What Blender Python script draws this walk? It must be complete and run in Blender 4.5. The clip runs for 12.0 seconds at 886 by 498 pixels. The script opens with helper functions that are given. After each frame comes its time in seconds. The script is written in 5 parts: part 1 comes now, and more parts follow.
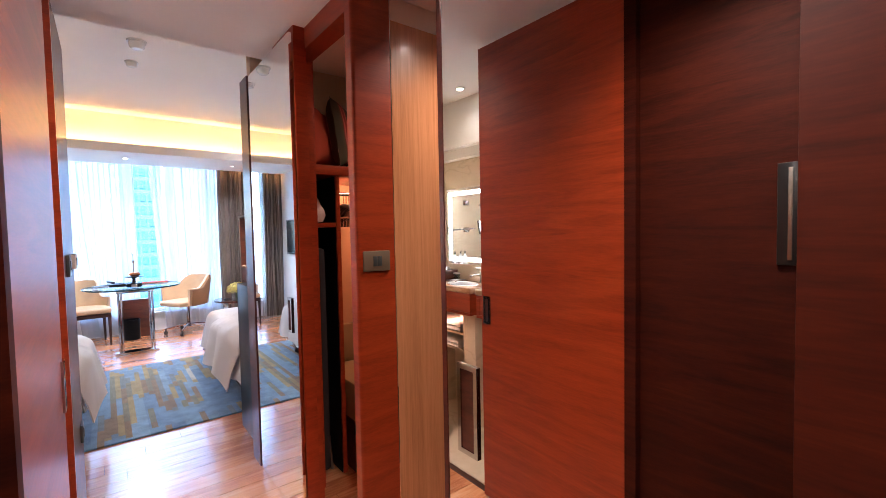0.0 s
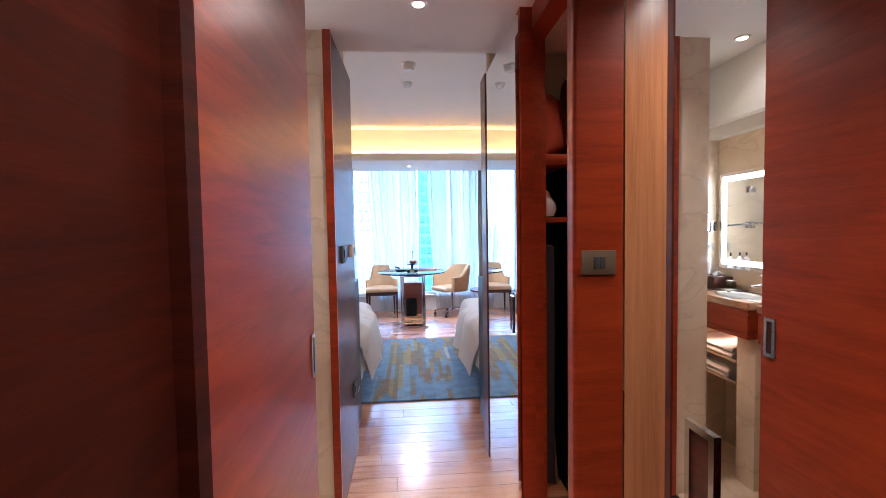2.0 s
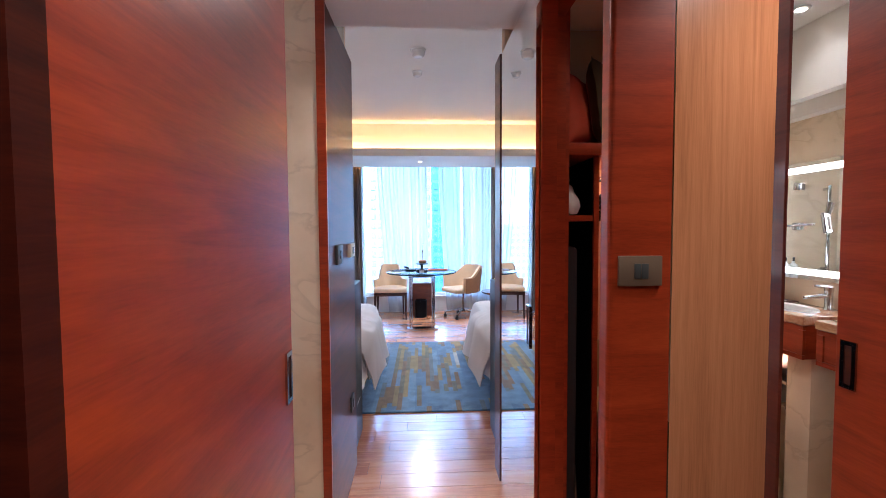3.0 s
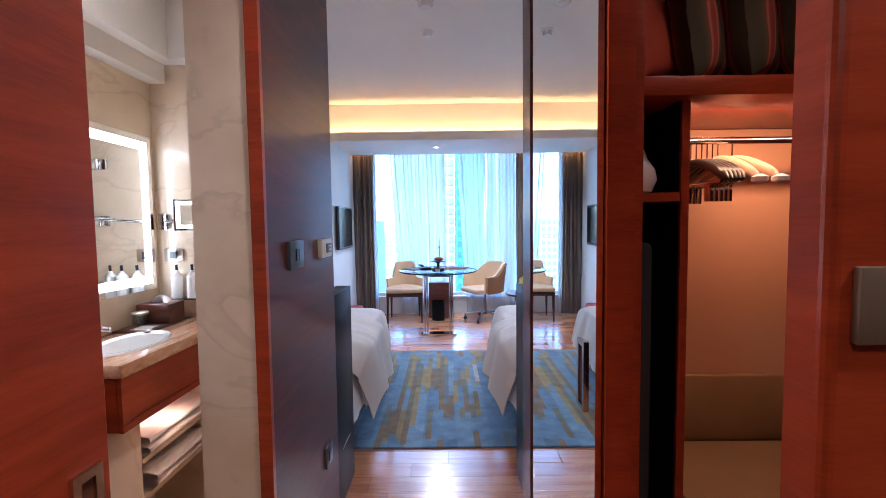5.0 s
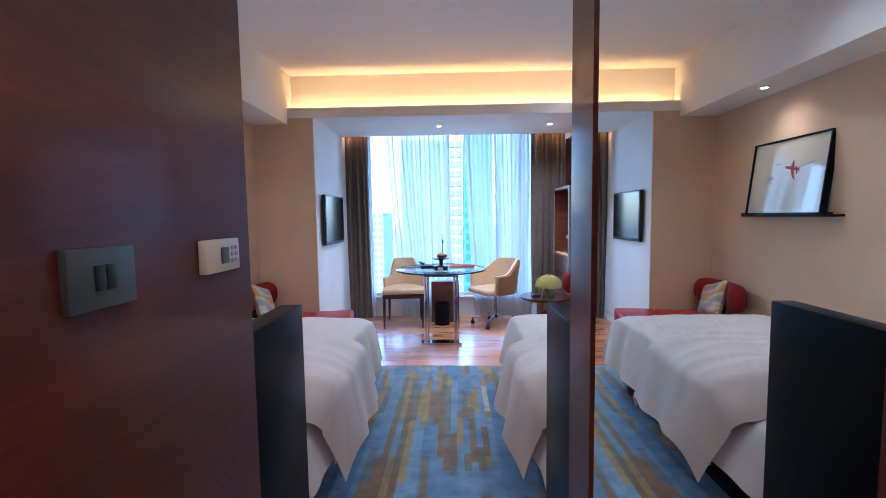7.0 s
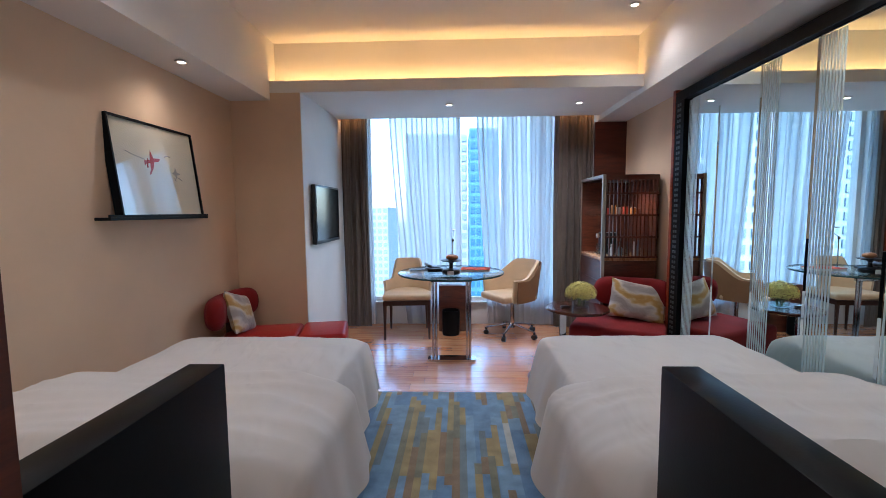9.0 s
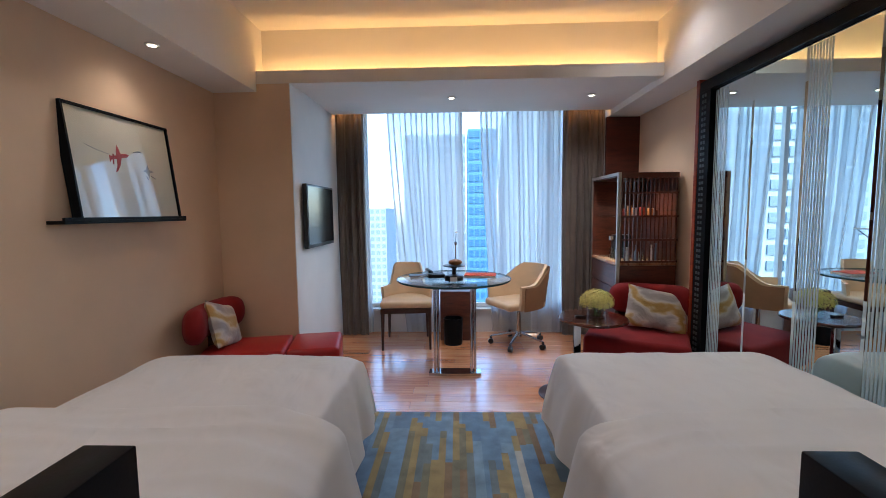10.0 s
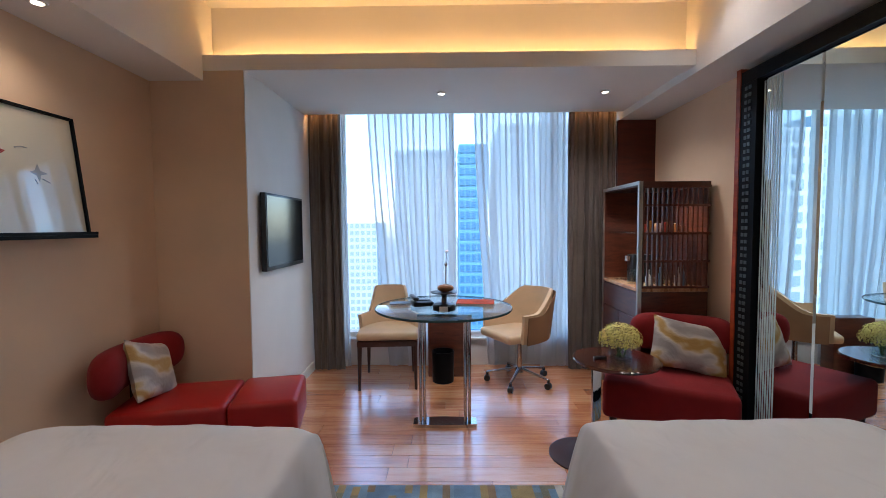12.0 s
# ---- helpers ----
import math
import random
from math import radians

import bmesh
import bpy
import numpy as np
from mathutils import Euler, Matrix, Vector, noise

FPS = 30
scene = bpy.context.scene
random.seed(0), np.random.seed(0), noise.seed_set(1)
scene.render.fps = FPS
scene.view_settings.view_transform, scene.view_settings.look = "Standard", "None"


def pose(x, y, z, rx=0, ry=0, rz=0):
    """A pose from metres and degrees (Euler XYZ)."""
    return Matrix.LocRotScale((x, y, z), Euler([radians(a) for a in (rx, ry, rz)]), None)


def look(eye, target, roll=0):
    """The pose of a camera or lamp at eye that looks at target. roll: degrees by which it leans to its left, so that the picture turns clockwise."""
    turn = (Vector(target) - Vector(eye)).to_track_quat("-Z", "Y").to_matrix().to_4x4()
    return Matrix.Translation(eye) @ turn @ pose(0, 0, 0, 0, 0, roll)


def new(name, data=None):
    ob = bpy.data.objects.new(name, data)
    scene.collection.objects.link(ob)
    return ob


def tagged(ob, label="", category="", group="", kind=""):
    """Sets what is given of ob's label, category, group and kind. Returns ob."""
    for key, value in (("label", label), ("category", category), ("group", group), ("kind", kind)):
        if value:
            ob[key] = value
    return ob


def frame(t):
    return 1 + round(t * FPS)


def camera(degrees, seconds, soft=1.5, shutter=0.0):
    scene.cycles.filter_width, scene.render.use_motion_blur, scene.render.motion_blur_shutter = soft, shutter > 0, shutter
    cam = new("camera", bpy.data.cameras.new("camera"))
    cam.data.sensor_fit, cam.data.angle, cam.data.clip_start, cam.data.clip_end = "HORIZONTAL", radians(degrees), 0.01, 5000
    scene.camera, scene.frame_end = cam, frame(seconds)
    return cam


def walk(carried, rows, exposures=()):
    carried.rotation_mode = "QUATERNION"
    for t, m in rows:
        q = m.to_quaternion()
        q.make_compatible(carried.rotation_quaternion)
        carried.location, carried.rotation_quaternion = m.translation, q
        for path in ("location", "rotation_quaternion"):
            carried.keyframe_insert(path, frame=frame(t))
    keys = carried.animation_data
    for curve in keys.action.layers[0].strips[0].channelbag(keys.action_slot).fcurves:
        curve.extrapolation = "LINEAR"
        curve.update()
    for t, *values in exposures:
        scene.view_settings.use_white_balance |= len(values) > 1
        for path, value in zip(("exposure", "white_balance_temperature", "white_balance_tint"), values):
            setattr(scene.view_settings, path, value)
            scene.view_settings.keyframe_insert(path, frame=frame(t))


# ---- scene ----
cam = camera(91.6, 12.0, soft=0.8)
PATH = [
    (0, (0.317, 0.336, 1.333), (1.549, 1.909, 1.247), -1.1),
    (0.5, (0.369, 0.387, 1.339), (1.394, 2.102, 1.252), -1.5),
    (1, (0.433, 0.421, 1.341), (1.127, 2.295, 1.259), -1.8),
    (1.5, (0.493, 0.435, 1.338), (0.876, 2.396, 1.254), -1.5),
    (2, (0.527, 0.462, 1.332), (0.682, 2.454, 1.244), -0.9),
    (2.5, (0.553, 0.564, 1.323), (0.659, 2.559, 1.229), -0.4),
    (3, (0.569, 0.706, 1.331), (0.665, 2.701, 1.238), -0.3),
    (5, (0.662, 1.334, 1.307), (0.646, 3.331, 1.193), -0.7),
    (5.5, (0.669, 1.513, 1.305), (0.644, 3.509, 1.184), -1.1),
    (6, (0.712, 1.719, 1.303), (0.680, 3.714, 1.176), -1.3),
    (6.5, (0.726, 1.870, 1.299), (0.683, 3.865, 1.159), -1.1),
    (7, (0.702, 2.062, 1.299), (0.648, 4.055, 1.148), -0.8),
    (7.5, (0.672, 2.211, 1.300), (0.611, 4.204, 1.138), -0.6),
    (9.5, (0.612, 2.876, 1.296), (0.535, 4.867, 1.121), -0.5),
    (10, (0.590, 3.012, 1.300), (0.522, 5.003, 1.129), -0.6),
    (10.5, (0.589, 3.190, 1.296), (0.538, 5.184, 1.142), -0.7),
    (11, (0.604, 3.318, 1.301), (0.564, 5.313, 1.165), -0.6),
    (11.5, (0.601, 3.474, 1.296), (0.572, 5.470, 1.173), -0.5),
    (12, (0.591, 3.605, 1.305), (0.566, 5.602, 1.201), -0.4),
]
EXPOSURES = [(0, 3.86, 5500, 15), (1.0, 3.68, 5350, 12), (2.5, 3.52, 5050, 11.5), (5.0, 3.22, 4880, 12.5), (6.0, 3.05, 4850, 12.5), (7.5, 3.05, 4950, 12), (9.5, 2.47, 5600, 9), (12.0, 2.36, 5850, 11)]
walk(cam, [(t, look(eye, target, roll)) for t, eye, target, roll in PATH], EXPOSURES)

# ---------- light ----------
world = bpy.data.worlds.new("overcast_sky")
scene.world = world
world.use_nodes = True
wn = world.node_tree.nodes
sky = wn.new("ShaderNodeTexSky")
sky.sky_type, sky.sun_disc = "NISHITA", False
sky.sun_elevation, sky.sun_rotation = radians(42), radians(207)
wn["Background"].inputs["Strength"].default_value = 0.135
world.node_tree.links.new(sky.outputs[0], wn["Background"].inputs[0])


def lamp(name, kind, m, power, color, size=0.1, size_y=None, spot=100, blend=0.6):
    d = bpy.data.lights.new(name, kind)
    d.energy, d.color = power, color
    if kind == "AREA":
        d.size = size
        if size_y:
            d.shape, d.size_y = "RECTANGLE", size_y
    elif kind == "SPOT":
        d.shadow_soft_size, d.spot_size, d.spot_blend = size, radians(spot), blend
    elif kind == "SUN":
        d.angle = size
    else:
        d.shadow_soft_size = size
    ob = new(name, d)
    ob.matrix_world = m
    return ob


WARMW = (1.0, 0.82, 0.64)
HALLW = (1.0, 0.75, 0.54)
SOFTW = (1.0, 0.93, 0.86)
lamp("sun", "SUN", look((-10, -20, 25), (0, 0, 0)), 1.5, (1, 0.97, 0.93), radians(15))
# recessed ceiling lamps, seen ones mixed with unseen fill added to brighten
# soffit lamps at y 4.0 and 4.6 are unseen additions
DOWNLIGHTS_AND_FILL = [(0.58, 2.20, 2.225, 4.5), (0.60, 0.75, 2.225, 7.4), (1.50, 1.42, 2.225, 4.5), (-1.03, 5.34, 2.205, 1.7), (-1.03, 4.0, 2.205, 1.4), (2.2, 4.6, 2.22, 1.4),
              # the closet lamp ending this row is unseen, added to brighten its shelf
              (1.84, 5.85, 2.695, 2.5), (0.547, 6.80, 2.275, 13.0), (1.734, 6.80, 2.275, 9.0), (-0.2, 2.5, 2.255, 0.6), (-0.15, 1.2, 2.255, 0.9), (1.45, 2.15, 2.225, 1.1),
              # four unseen lamps over the beds, added to brighten floor and linen
              (-0.45, 3.6, 2.695, 2.8), (1.55, 3.6, 2.695, 2.8), (-0.45, 4.4, 2.695, 2.8), (1.55, 4.4, 2.695, 2.8)]
for x, y, z, power in DOWNLIGHTS_AND_FILL:
    lamp("downlight_and_fill_lamp", "SPOT", look((x, y, z - 0.012), (x, y, 0)), power, SOFTW if z > 2.5 or y > 6.5 else HALLW if x > 0.3 and y < 3 else WARMW, 0.05, spot=140, blend=1.0)
lamp("closet_light", "AREA", look((1.63, 2.60, 1.630), (1.63, 2.86, 0.8)), 0.50, (1.0, 0.45, 0.18), 0.55, 0.03)
lamp("vanity_glow", "AREA", look((-0.36, 2.7, 0.74), (-0.36, 2.7, 0.0)), 0.12, (1.0, 0.55, 0.3), 0.5, 0.06)
lamp("cabinet_light", "SPOT", look((2.1, 6.76, 1.56), (2.1, 6.72, 0.9)), 2.6, WARMW, 0.01, spot=140)
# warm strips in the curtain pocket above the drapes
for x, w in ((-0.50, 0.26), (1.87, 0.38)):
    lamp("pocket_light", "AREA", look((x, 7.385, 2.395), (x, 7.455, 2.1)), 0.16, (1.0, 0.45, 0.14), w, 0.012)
# strip lamp hidden in the cove trough
lamp("cove_light", "AREA", look((0.6, 6.312, 2.312), (0.6, 6.36, 3.0)), 1.35, (1.0, 0.52, 0.16), 2.9, 0.03)

# ---------- materials ----------
def mat(name, color, rough=0.5, metal=0.0, **kw):
    m = bpy.data.materials.new(name)
    m.use_nodes = True
    b = m.node_tree.nodes["Principled BSDF"]
    b.inputs["Base Color"].default_value = (*color, 1)
    b.inputs["Roughness"].default_value = rough
    b.inputs["Metallic"].default_value = metal
    for k, v in kw.items():
        b.inputs[k].default_value = v
    return m


def node(m, kind, **inputs):
    n = m.node_tree.nodes.new(kind)
    for k, v in inputs.items():
        n.inputs[k.replace("_", " ")].default_value = v
    return n


def link(m, a, b):
    m.node_tree.links.new(a, b)


def coords(m, scale=(1, 1, 1), space="Object", rotation=(0, 0, 0)):
    """Texture coordinates stretched by scale; space Object or world position."""
    mp = node(m, "ShaderNodeMapping")
    mp.inputs["Scale"].default_value = scale
    mp.inputs["Rotation"].default_value = rotation
    if space == "World":
        link(m, node(m, "ShaderNodeNewGeometry").outputs["Position"], mp.inputs["Vector"])
    else:
        link(m, node(m, "ShaderNodeTexCoord").outputs[space], mp.inputs["Vector"])
    return mp.outputs["Vector"]


def ramp(m, fac, stops):
    r = node(m, "ShaderNodeValToRGB")
    el = r.color_ramp.elements
    while len(el) < len(stops):
        el.new(0.5)
    for e, (p, c) in zip(el, stops):
        e.position, e.color = p, (*c, 1)
    link(m, fac, r.inputs["Fac"])
    return r.outputs["Color"]


def bumped(m, height, strength=0.2, distance=0.01):
    b = node(m, "ShaderNodeBump", Strength=strength, Distance=distance)
    link(m, height, b.inputs["Height"])
    link(m, b.outputs["Normal"], m.node_tree.nodes["Principled BSDF"].inputs["Normal"])


def base(m, socket):
    link(m, socket, m.node_tree.nodes["Principled BSDF"].inputs["Base Color"])


def noise_tex(m, vec, scale, detail=4, distortion=0.0):
    n = node(m, "ShaderNodeTexNoise", Scale=scale, Detail=detail, Distortion=distortion)
    link(m, vec, n.inputs["Vector"])
    return n.outputs["Fac"]


def wood(name, dark, mid, light, scale=(1, 1.5, 14), rough=0.25, coat=0.3, space="World", bump=0.03, by_piece=0.0):
    """Wood with grain drawn out along the axes that have small scale."""
    m = mat(name, mid, rough, **{"Coat Weight": coat, "Coat Roughness": 0.12})
    v = coords(m, scale, space)
    f = noise_tex(m, v, 2.2, 8, 1.2)
    fine = noise_tex(m, coords(m, tuple(5 * a for a in scale), space), 6, 3)
    mixn = node(m, "ShaderNodeMix")
    mixn.inputs[0].default_value = 0.3
    link(m, f, mixn.inputs[2])
    link(m, fine, mixn.inputs[3])
    out = mixn.outputs[0]
    if by_piece:
        oi = node(m, "ShaderNodeObjectInfo")
        mul = node(m, "ShaderNodeMath")
        mul.operation = "MULTIPLY_ADD"
        link(m, oi.outputs["Random"], mul.inputs[0])
        mul.inputs[1].default_value = by_piece
        link(m, out, mul.inputs[2])
        sub = node(m, "ShaderNodeMath")
        sub.operation = "SUBTRACT"
        link(m, mul.outputs[0], sub.inputs[0])
        sub.inputs[1].default_value = by_piece / 2
        out = sub.outputs[0]
    base(m, ramp(m, out, [(0.33, dark), (0.5, mid), (0.70, light)]))
    bumped(m, out, bump, 0.01)
    return m


def speckled(name, color, rough, amount=0.06, scale=6, fine=120, bump=0.05, **kw):
    """Paint, leather or cloth with slow and fine variation."""
    m = mat(name, color, rough, **kw)
    v = coords(m, (1, 1, 1), "World")
    f = noise_tex(m, v, scale, 4)
    lo = tuple(c * (1 - amount) for c in color)
    hi = tuple(min(1, c * (1 + amount)) for c in color)
    base(m, ramp(m, f, [(0.3, lo), (0.7, hi)]))
    bumped(m, noise_tex(m, v, fine, 3), bump, 0.004)
    return m


PANEL = wood("red_veneer", (0.22, 0.023, 0.0035), (0.32, 0.039, 0.006), (0.42, 0.060, 0.010), (1.2, 0.8, 9), 0.38, 0.45)
PANEL.node_tree.nodes["Principled BSDF"].inputs["Specular IOR Level"].default_value = 0.3
PANEL.node_tree.nodes["Principled BSDF"].inputs["Coat Roughness"].default_value = 0.28
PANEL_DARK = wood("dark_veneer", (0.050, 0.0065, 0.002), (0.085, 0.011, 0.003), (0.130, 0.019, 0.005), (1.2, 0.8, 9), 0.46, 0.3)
BRONZE = wood("pale_vertical_veneer", (0.45, 0.185, 0.070), (0.58, 0.255, 0.105), (0.68, 0.330, 0.150), (14, 14, 0.5), 0.3, 0.4)
PLANK = wood("plank_wood", (0.52, 0.170, 0.060), (0.76, 0.300, 0.120), (0.86, 0.43, 0.20), (1.0, 12, 1), 0.22, 0.9, "World", 0.02, 0.25)
PLANK.node_tree.nodes["Principled BSDF"].inputs["Coat IOR"].default_value = 3.8
PLANK.node_tree.nodes["Principled BSDF"].inputs["Coat Roughness"].default_value = 0.21
# darker matte copy of dark_veneer; the dimness near the entrance is in its colour
VENEER_SHADED = wood("shaded_veneer", (0.024, 0.0028, 0.0008), (0.043, 0.005, 0.0012), (0.070, 0.009, 0.002), (1.2, 0.8, 9), 0.62, 0.0)
VENEER_SHADED.node_tree.nodes["Principled BSDF"].inputs["Specular IOR Level"].default_value = 0.15
JOINT = mat("joint_dark", (0.07, 0.025, 0.012), 0.6)
WALNUT = wood("cabinet_walnut", (0.045, 0.012, 0.007), (0.085, 0.022, 0.012), (0.13, 0.035, 0.018), (2, 2, 12), 0.28, 0.3, "Object")
ROSEWOOD = wood("rosewood_top", (0.03, 0.008, 0.005), (0.065, 0.016, 0.008), (0.12, 0.032, 0.014), (3, 14, 3), 0.18, 0.5, "Object")
WALL = speckled("beige_wallpaper", (0.74, 0.535, 0.36), 0.75, 0.04, 3, 260, 0.08)
WHITEWALL = speckled("white_wall", (0.76, 0.75, 0.73), 0.7, 0.03, 3, 260, 0.05)
CEIL = speckled("ceiling_paint", (0.80, 0.77, 0.73), 0.8, 0.02, 2, 200, 0.03)
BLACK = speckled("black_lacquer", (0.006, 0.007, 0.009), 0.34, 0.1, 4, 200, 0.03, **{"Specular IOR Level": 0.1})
CHROME = mat("chrome", (0.58, 0.58, 0.59), 0.06, 1.0)
STEEL = mat("brushed_steel", (0.55, 0.50, 0.44), 0.32, 1.0)
MIRROR = mat("mirror", (0.86, 0.88, 0.87), 0.01, 1.0)
TINTMIRROR = mat("tinted_mirror", (0.70, 0.82, 0.84), 0.012, 1.0)
LINEN = speckled("white_linen", (0.72, 0.69, 0.67), 0.75, 0.02, 5, 400, 0.08, **{"Sheen Weight": 0.2})
bumped(LINEN, noise_tex(LINEN, coords(LINEN, (1.3, 0.6, 0.25), "World", (0, 0, 0.5)), 5.0, 2, 1.0), 0.42, 0.045)
CREAM = speckled("cream_leather", (0.62, 0.44, 0.27), 0.45, 0.06, 8, 300, 0.1)
TAN = speckled("tan_leather", (0.30, 0.17, 0.09), 0.45, 0.08, 8, 300, 0.1)
REDLEATHER = speckled("red_leather", (0.36, 0.014, 0.011), 0.36, 0.12, 5, 260, 0.12, **{"Specular IOR Level": 0.35})
REDCLOTH = speckled("red_upholstery", (0.21, 0.006, 0.007), 0.8, 0.12, 8, 500, 0.2, **{"Sheen Weight": 0.04, "Specular IOR Level": 0.3})
DARKLEG = mat("dark_leg_wood", (0.05, 0.018, 0.012), 0.35)
PLASTIC = mat("black_plastic", (0.015, 0.015, 0.016), 0.3)
SCREEN = mat("screen_glass", (0.006, 0.006, 0.008), 0.16)
IVORY = mat("ivory_plastic", (0.72, 0.66, 0.56), 0.4)
PLATE = mat("bronze_plate", (0.22, 0.165, 0.11), 0.45, 0.4)
DARKPLATE = mat("slate_plate", (0.10, 0.115, 0.115), 0.4, 0.5)
CERAMIC = mat("white_ceramic", (0.85, 0.84, 0.82), 0.12)


def marble():
    m = mat("cream_marble", (0.72, 0.64, 0.52), 0.15, **{"Coat Weight": 0.2})
    v = coords(m, (1, 1, 1), "World")
    vein = noise_tex(m, coords(m, (1.3, 1.3, 2.2), "World", (0.5, 0.3, 0.4)), 1.6, 10, 0.5)
    cloud = noise_tex(m, v, 5, 6)
    a = node(m, "ShaderNodeMix")
    a.data_type = "RGBA"
    link(m, ramp(m, cloud, [(0.3, (0.70, 0.56, 0.40)), (0.7, (0.82, 0.69, 0.52))]), a.inputs[6])
    a.inputs[7].default_value = (0.44, 0.34, 0.24, 1)
    link(m, ramp(m, vein, [(0.47, (0, 0, 0)), (0.5, (0.30, 0.30, 0.30)), (0.512, (0, 0, 0))]), a.inputs[0])
    base(m, a.outputs[2])
    return m


MARBLE = marble()
COUNTER = wood("banded_onyx", (0.26, 0.085, 0.035), (0.52, 0.26, 0.13), (0.76, 0.54, 0.36), (9, 1.2, 3), 0.2, 0.15)


def glow(name, color, strength):
    m = mat(name, (0.8, 0.8, 0.8), 0.4)
    b = m.node_tree.nodes["Principled BSDF"]
    b.inputs["Emission Color"].default_value = (*color, 1)
    b.inputs["Emission Strength"].default_value = strength
    return m


LED = glow("led_strip", (1.0, 0.93, 0.82), 1.35)
BULB = glow("lamp_glow", (1.0, 0.80, 0.55), 3.5)


def pane_glass(name, tint, gloss):
    """Thin glass: clear, with a gloss that grows at grazing angles."""
    m = bpy.data.materials.new(name)
    m.use_nodes = True
    t = m.node_tree
    t.nodes.clear()
    out, mx = t.nodes.new("ShaderNodeOutputMaterial"), t.nodes.new("ShaderNodeMixShader")
    tr, gl = t.nodes.new("ShaderNodeBsdfTransparent"), t.nodes.new("ShaderNodeBsdfGlossy")
    tr.inputs[0].default_value = (*tint, 1)
    gl.inputs["Roughness"].default_value = 0.02
    fr = t.nodes.new("ShaderNodeLayerWeight")
    pw = t.nodes.new("ShaderNodeMath")
    pw.operation = "POWER"
    pw.inputs[1].default_value = 4.0
    t.links.new(fr.outputs["Facing"], pw.inputs[0])
    ma = t.nodes.new("ShaderNodeMath")
    ma.operation = "MULTIPLY_ADD"
    ma.inputs[1].default_value, ma.inputs[2].default_value = gloss, 0.04
    t.links.new(pw.outputs[0], ma.inputs[0])
    t.links.new(ma.outputs[0], mx.inputs[0])
    t.links.new(tr.outputs[0], mx.inputs[1])
    t.links.new(gl.outputs[0], mx.inputs[2])
    t.links.new(mx.outputs[0], out.inputs[0])
    return m


PANE = pane_glass("window_glass", (0.88, 0.94, 0.97), 0.5)
GLASS = pane_glass("clear_glass", (0.90, 0.965, 0.96), 0.55)


def sheer():
    m = bpy.data.materials.new("sheer_voile")
    m.use_nodes = True
    t = m.node_tree
    t.nodes.clear()
    out, mx, m2 = (t.nodes.new(k) for k in ("ShaderNodeOutputMaterial", "ShaderNodeMixShader", "ShaderNodeMixShader"))
    tr, tl, df = (t.nodes.new("ShaderNodeBsdf" + k) for k in ("Transparent", "Translucent", "Diffuse"))
    tl.inputs[0].default_value = (0.76, 0.78, 0.80, 1)
    df.inputs[0].default_value = (0.74, 0.75, 0.76, 1)
    m2.inputs[0].default_value = 0.28
    t.links.new(tl.outputs[0], m2.inputs[1])
    t.links.new(df.outputs[0], m2.inputs[2])
    mx.inputs[0].default_value = 0.66
    t.links.new(tr.outputs[0], mx.inputs[1])
    t.links.new(m2.outputs[0], mx.inputs[2])
    t.links.new(mx.outputs[0], out.inputs[0])
    return m


SHEER = sheer()
DRAPE = speckled("taupe_drape", (0.135, 0.108, 0.090), 0.9, 0.08, 10, 500, 0.15, **{"Sheen Weight": 0.08})


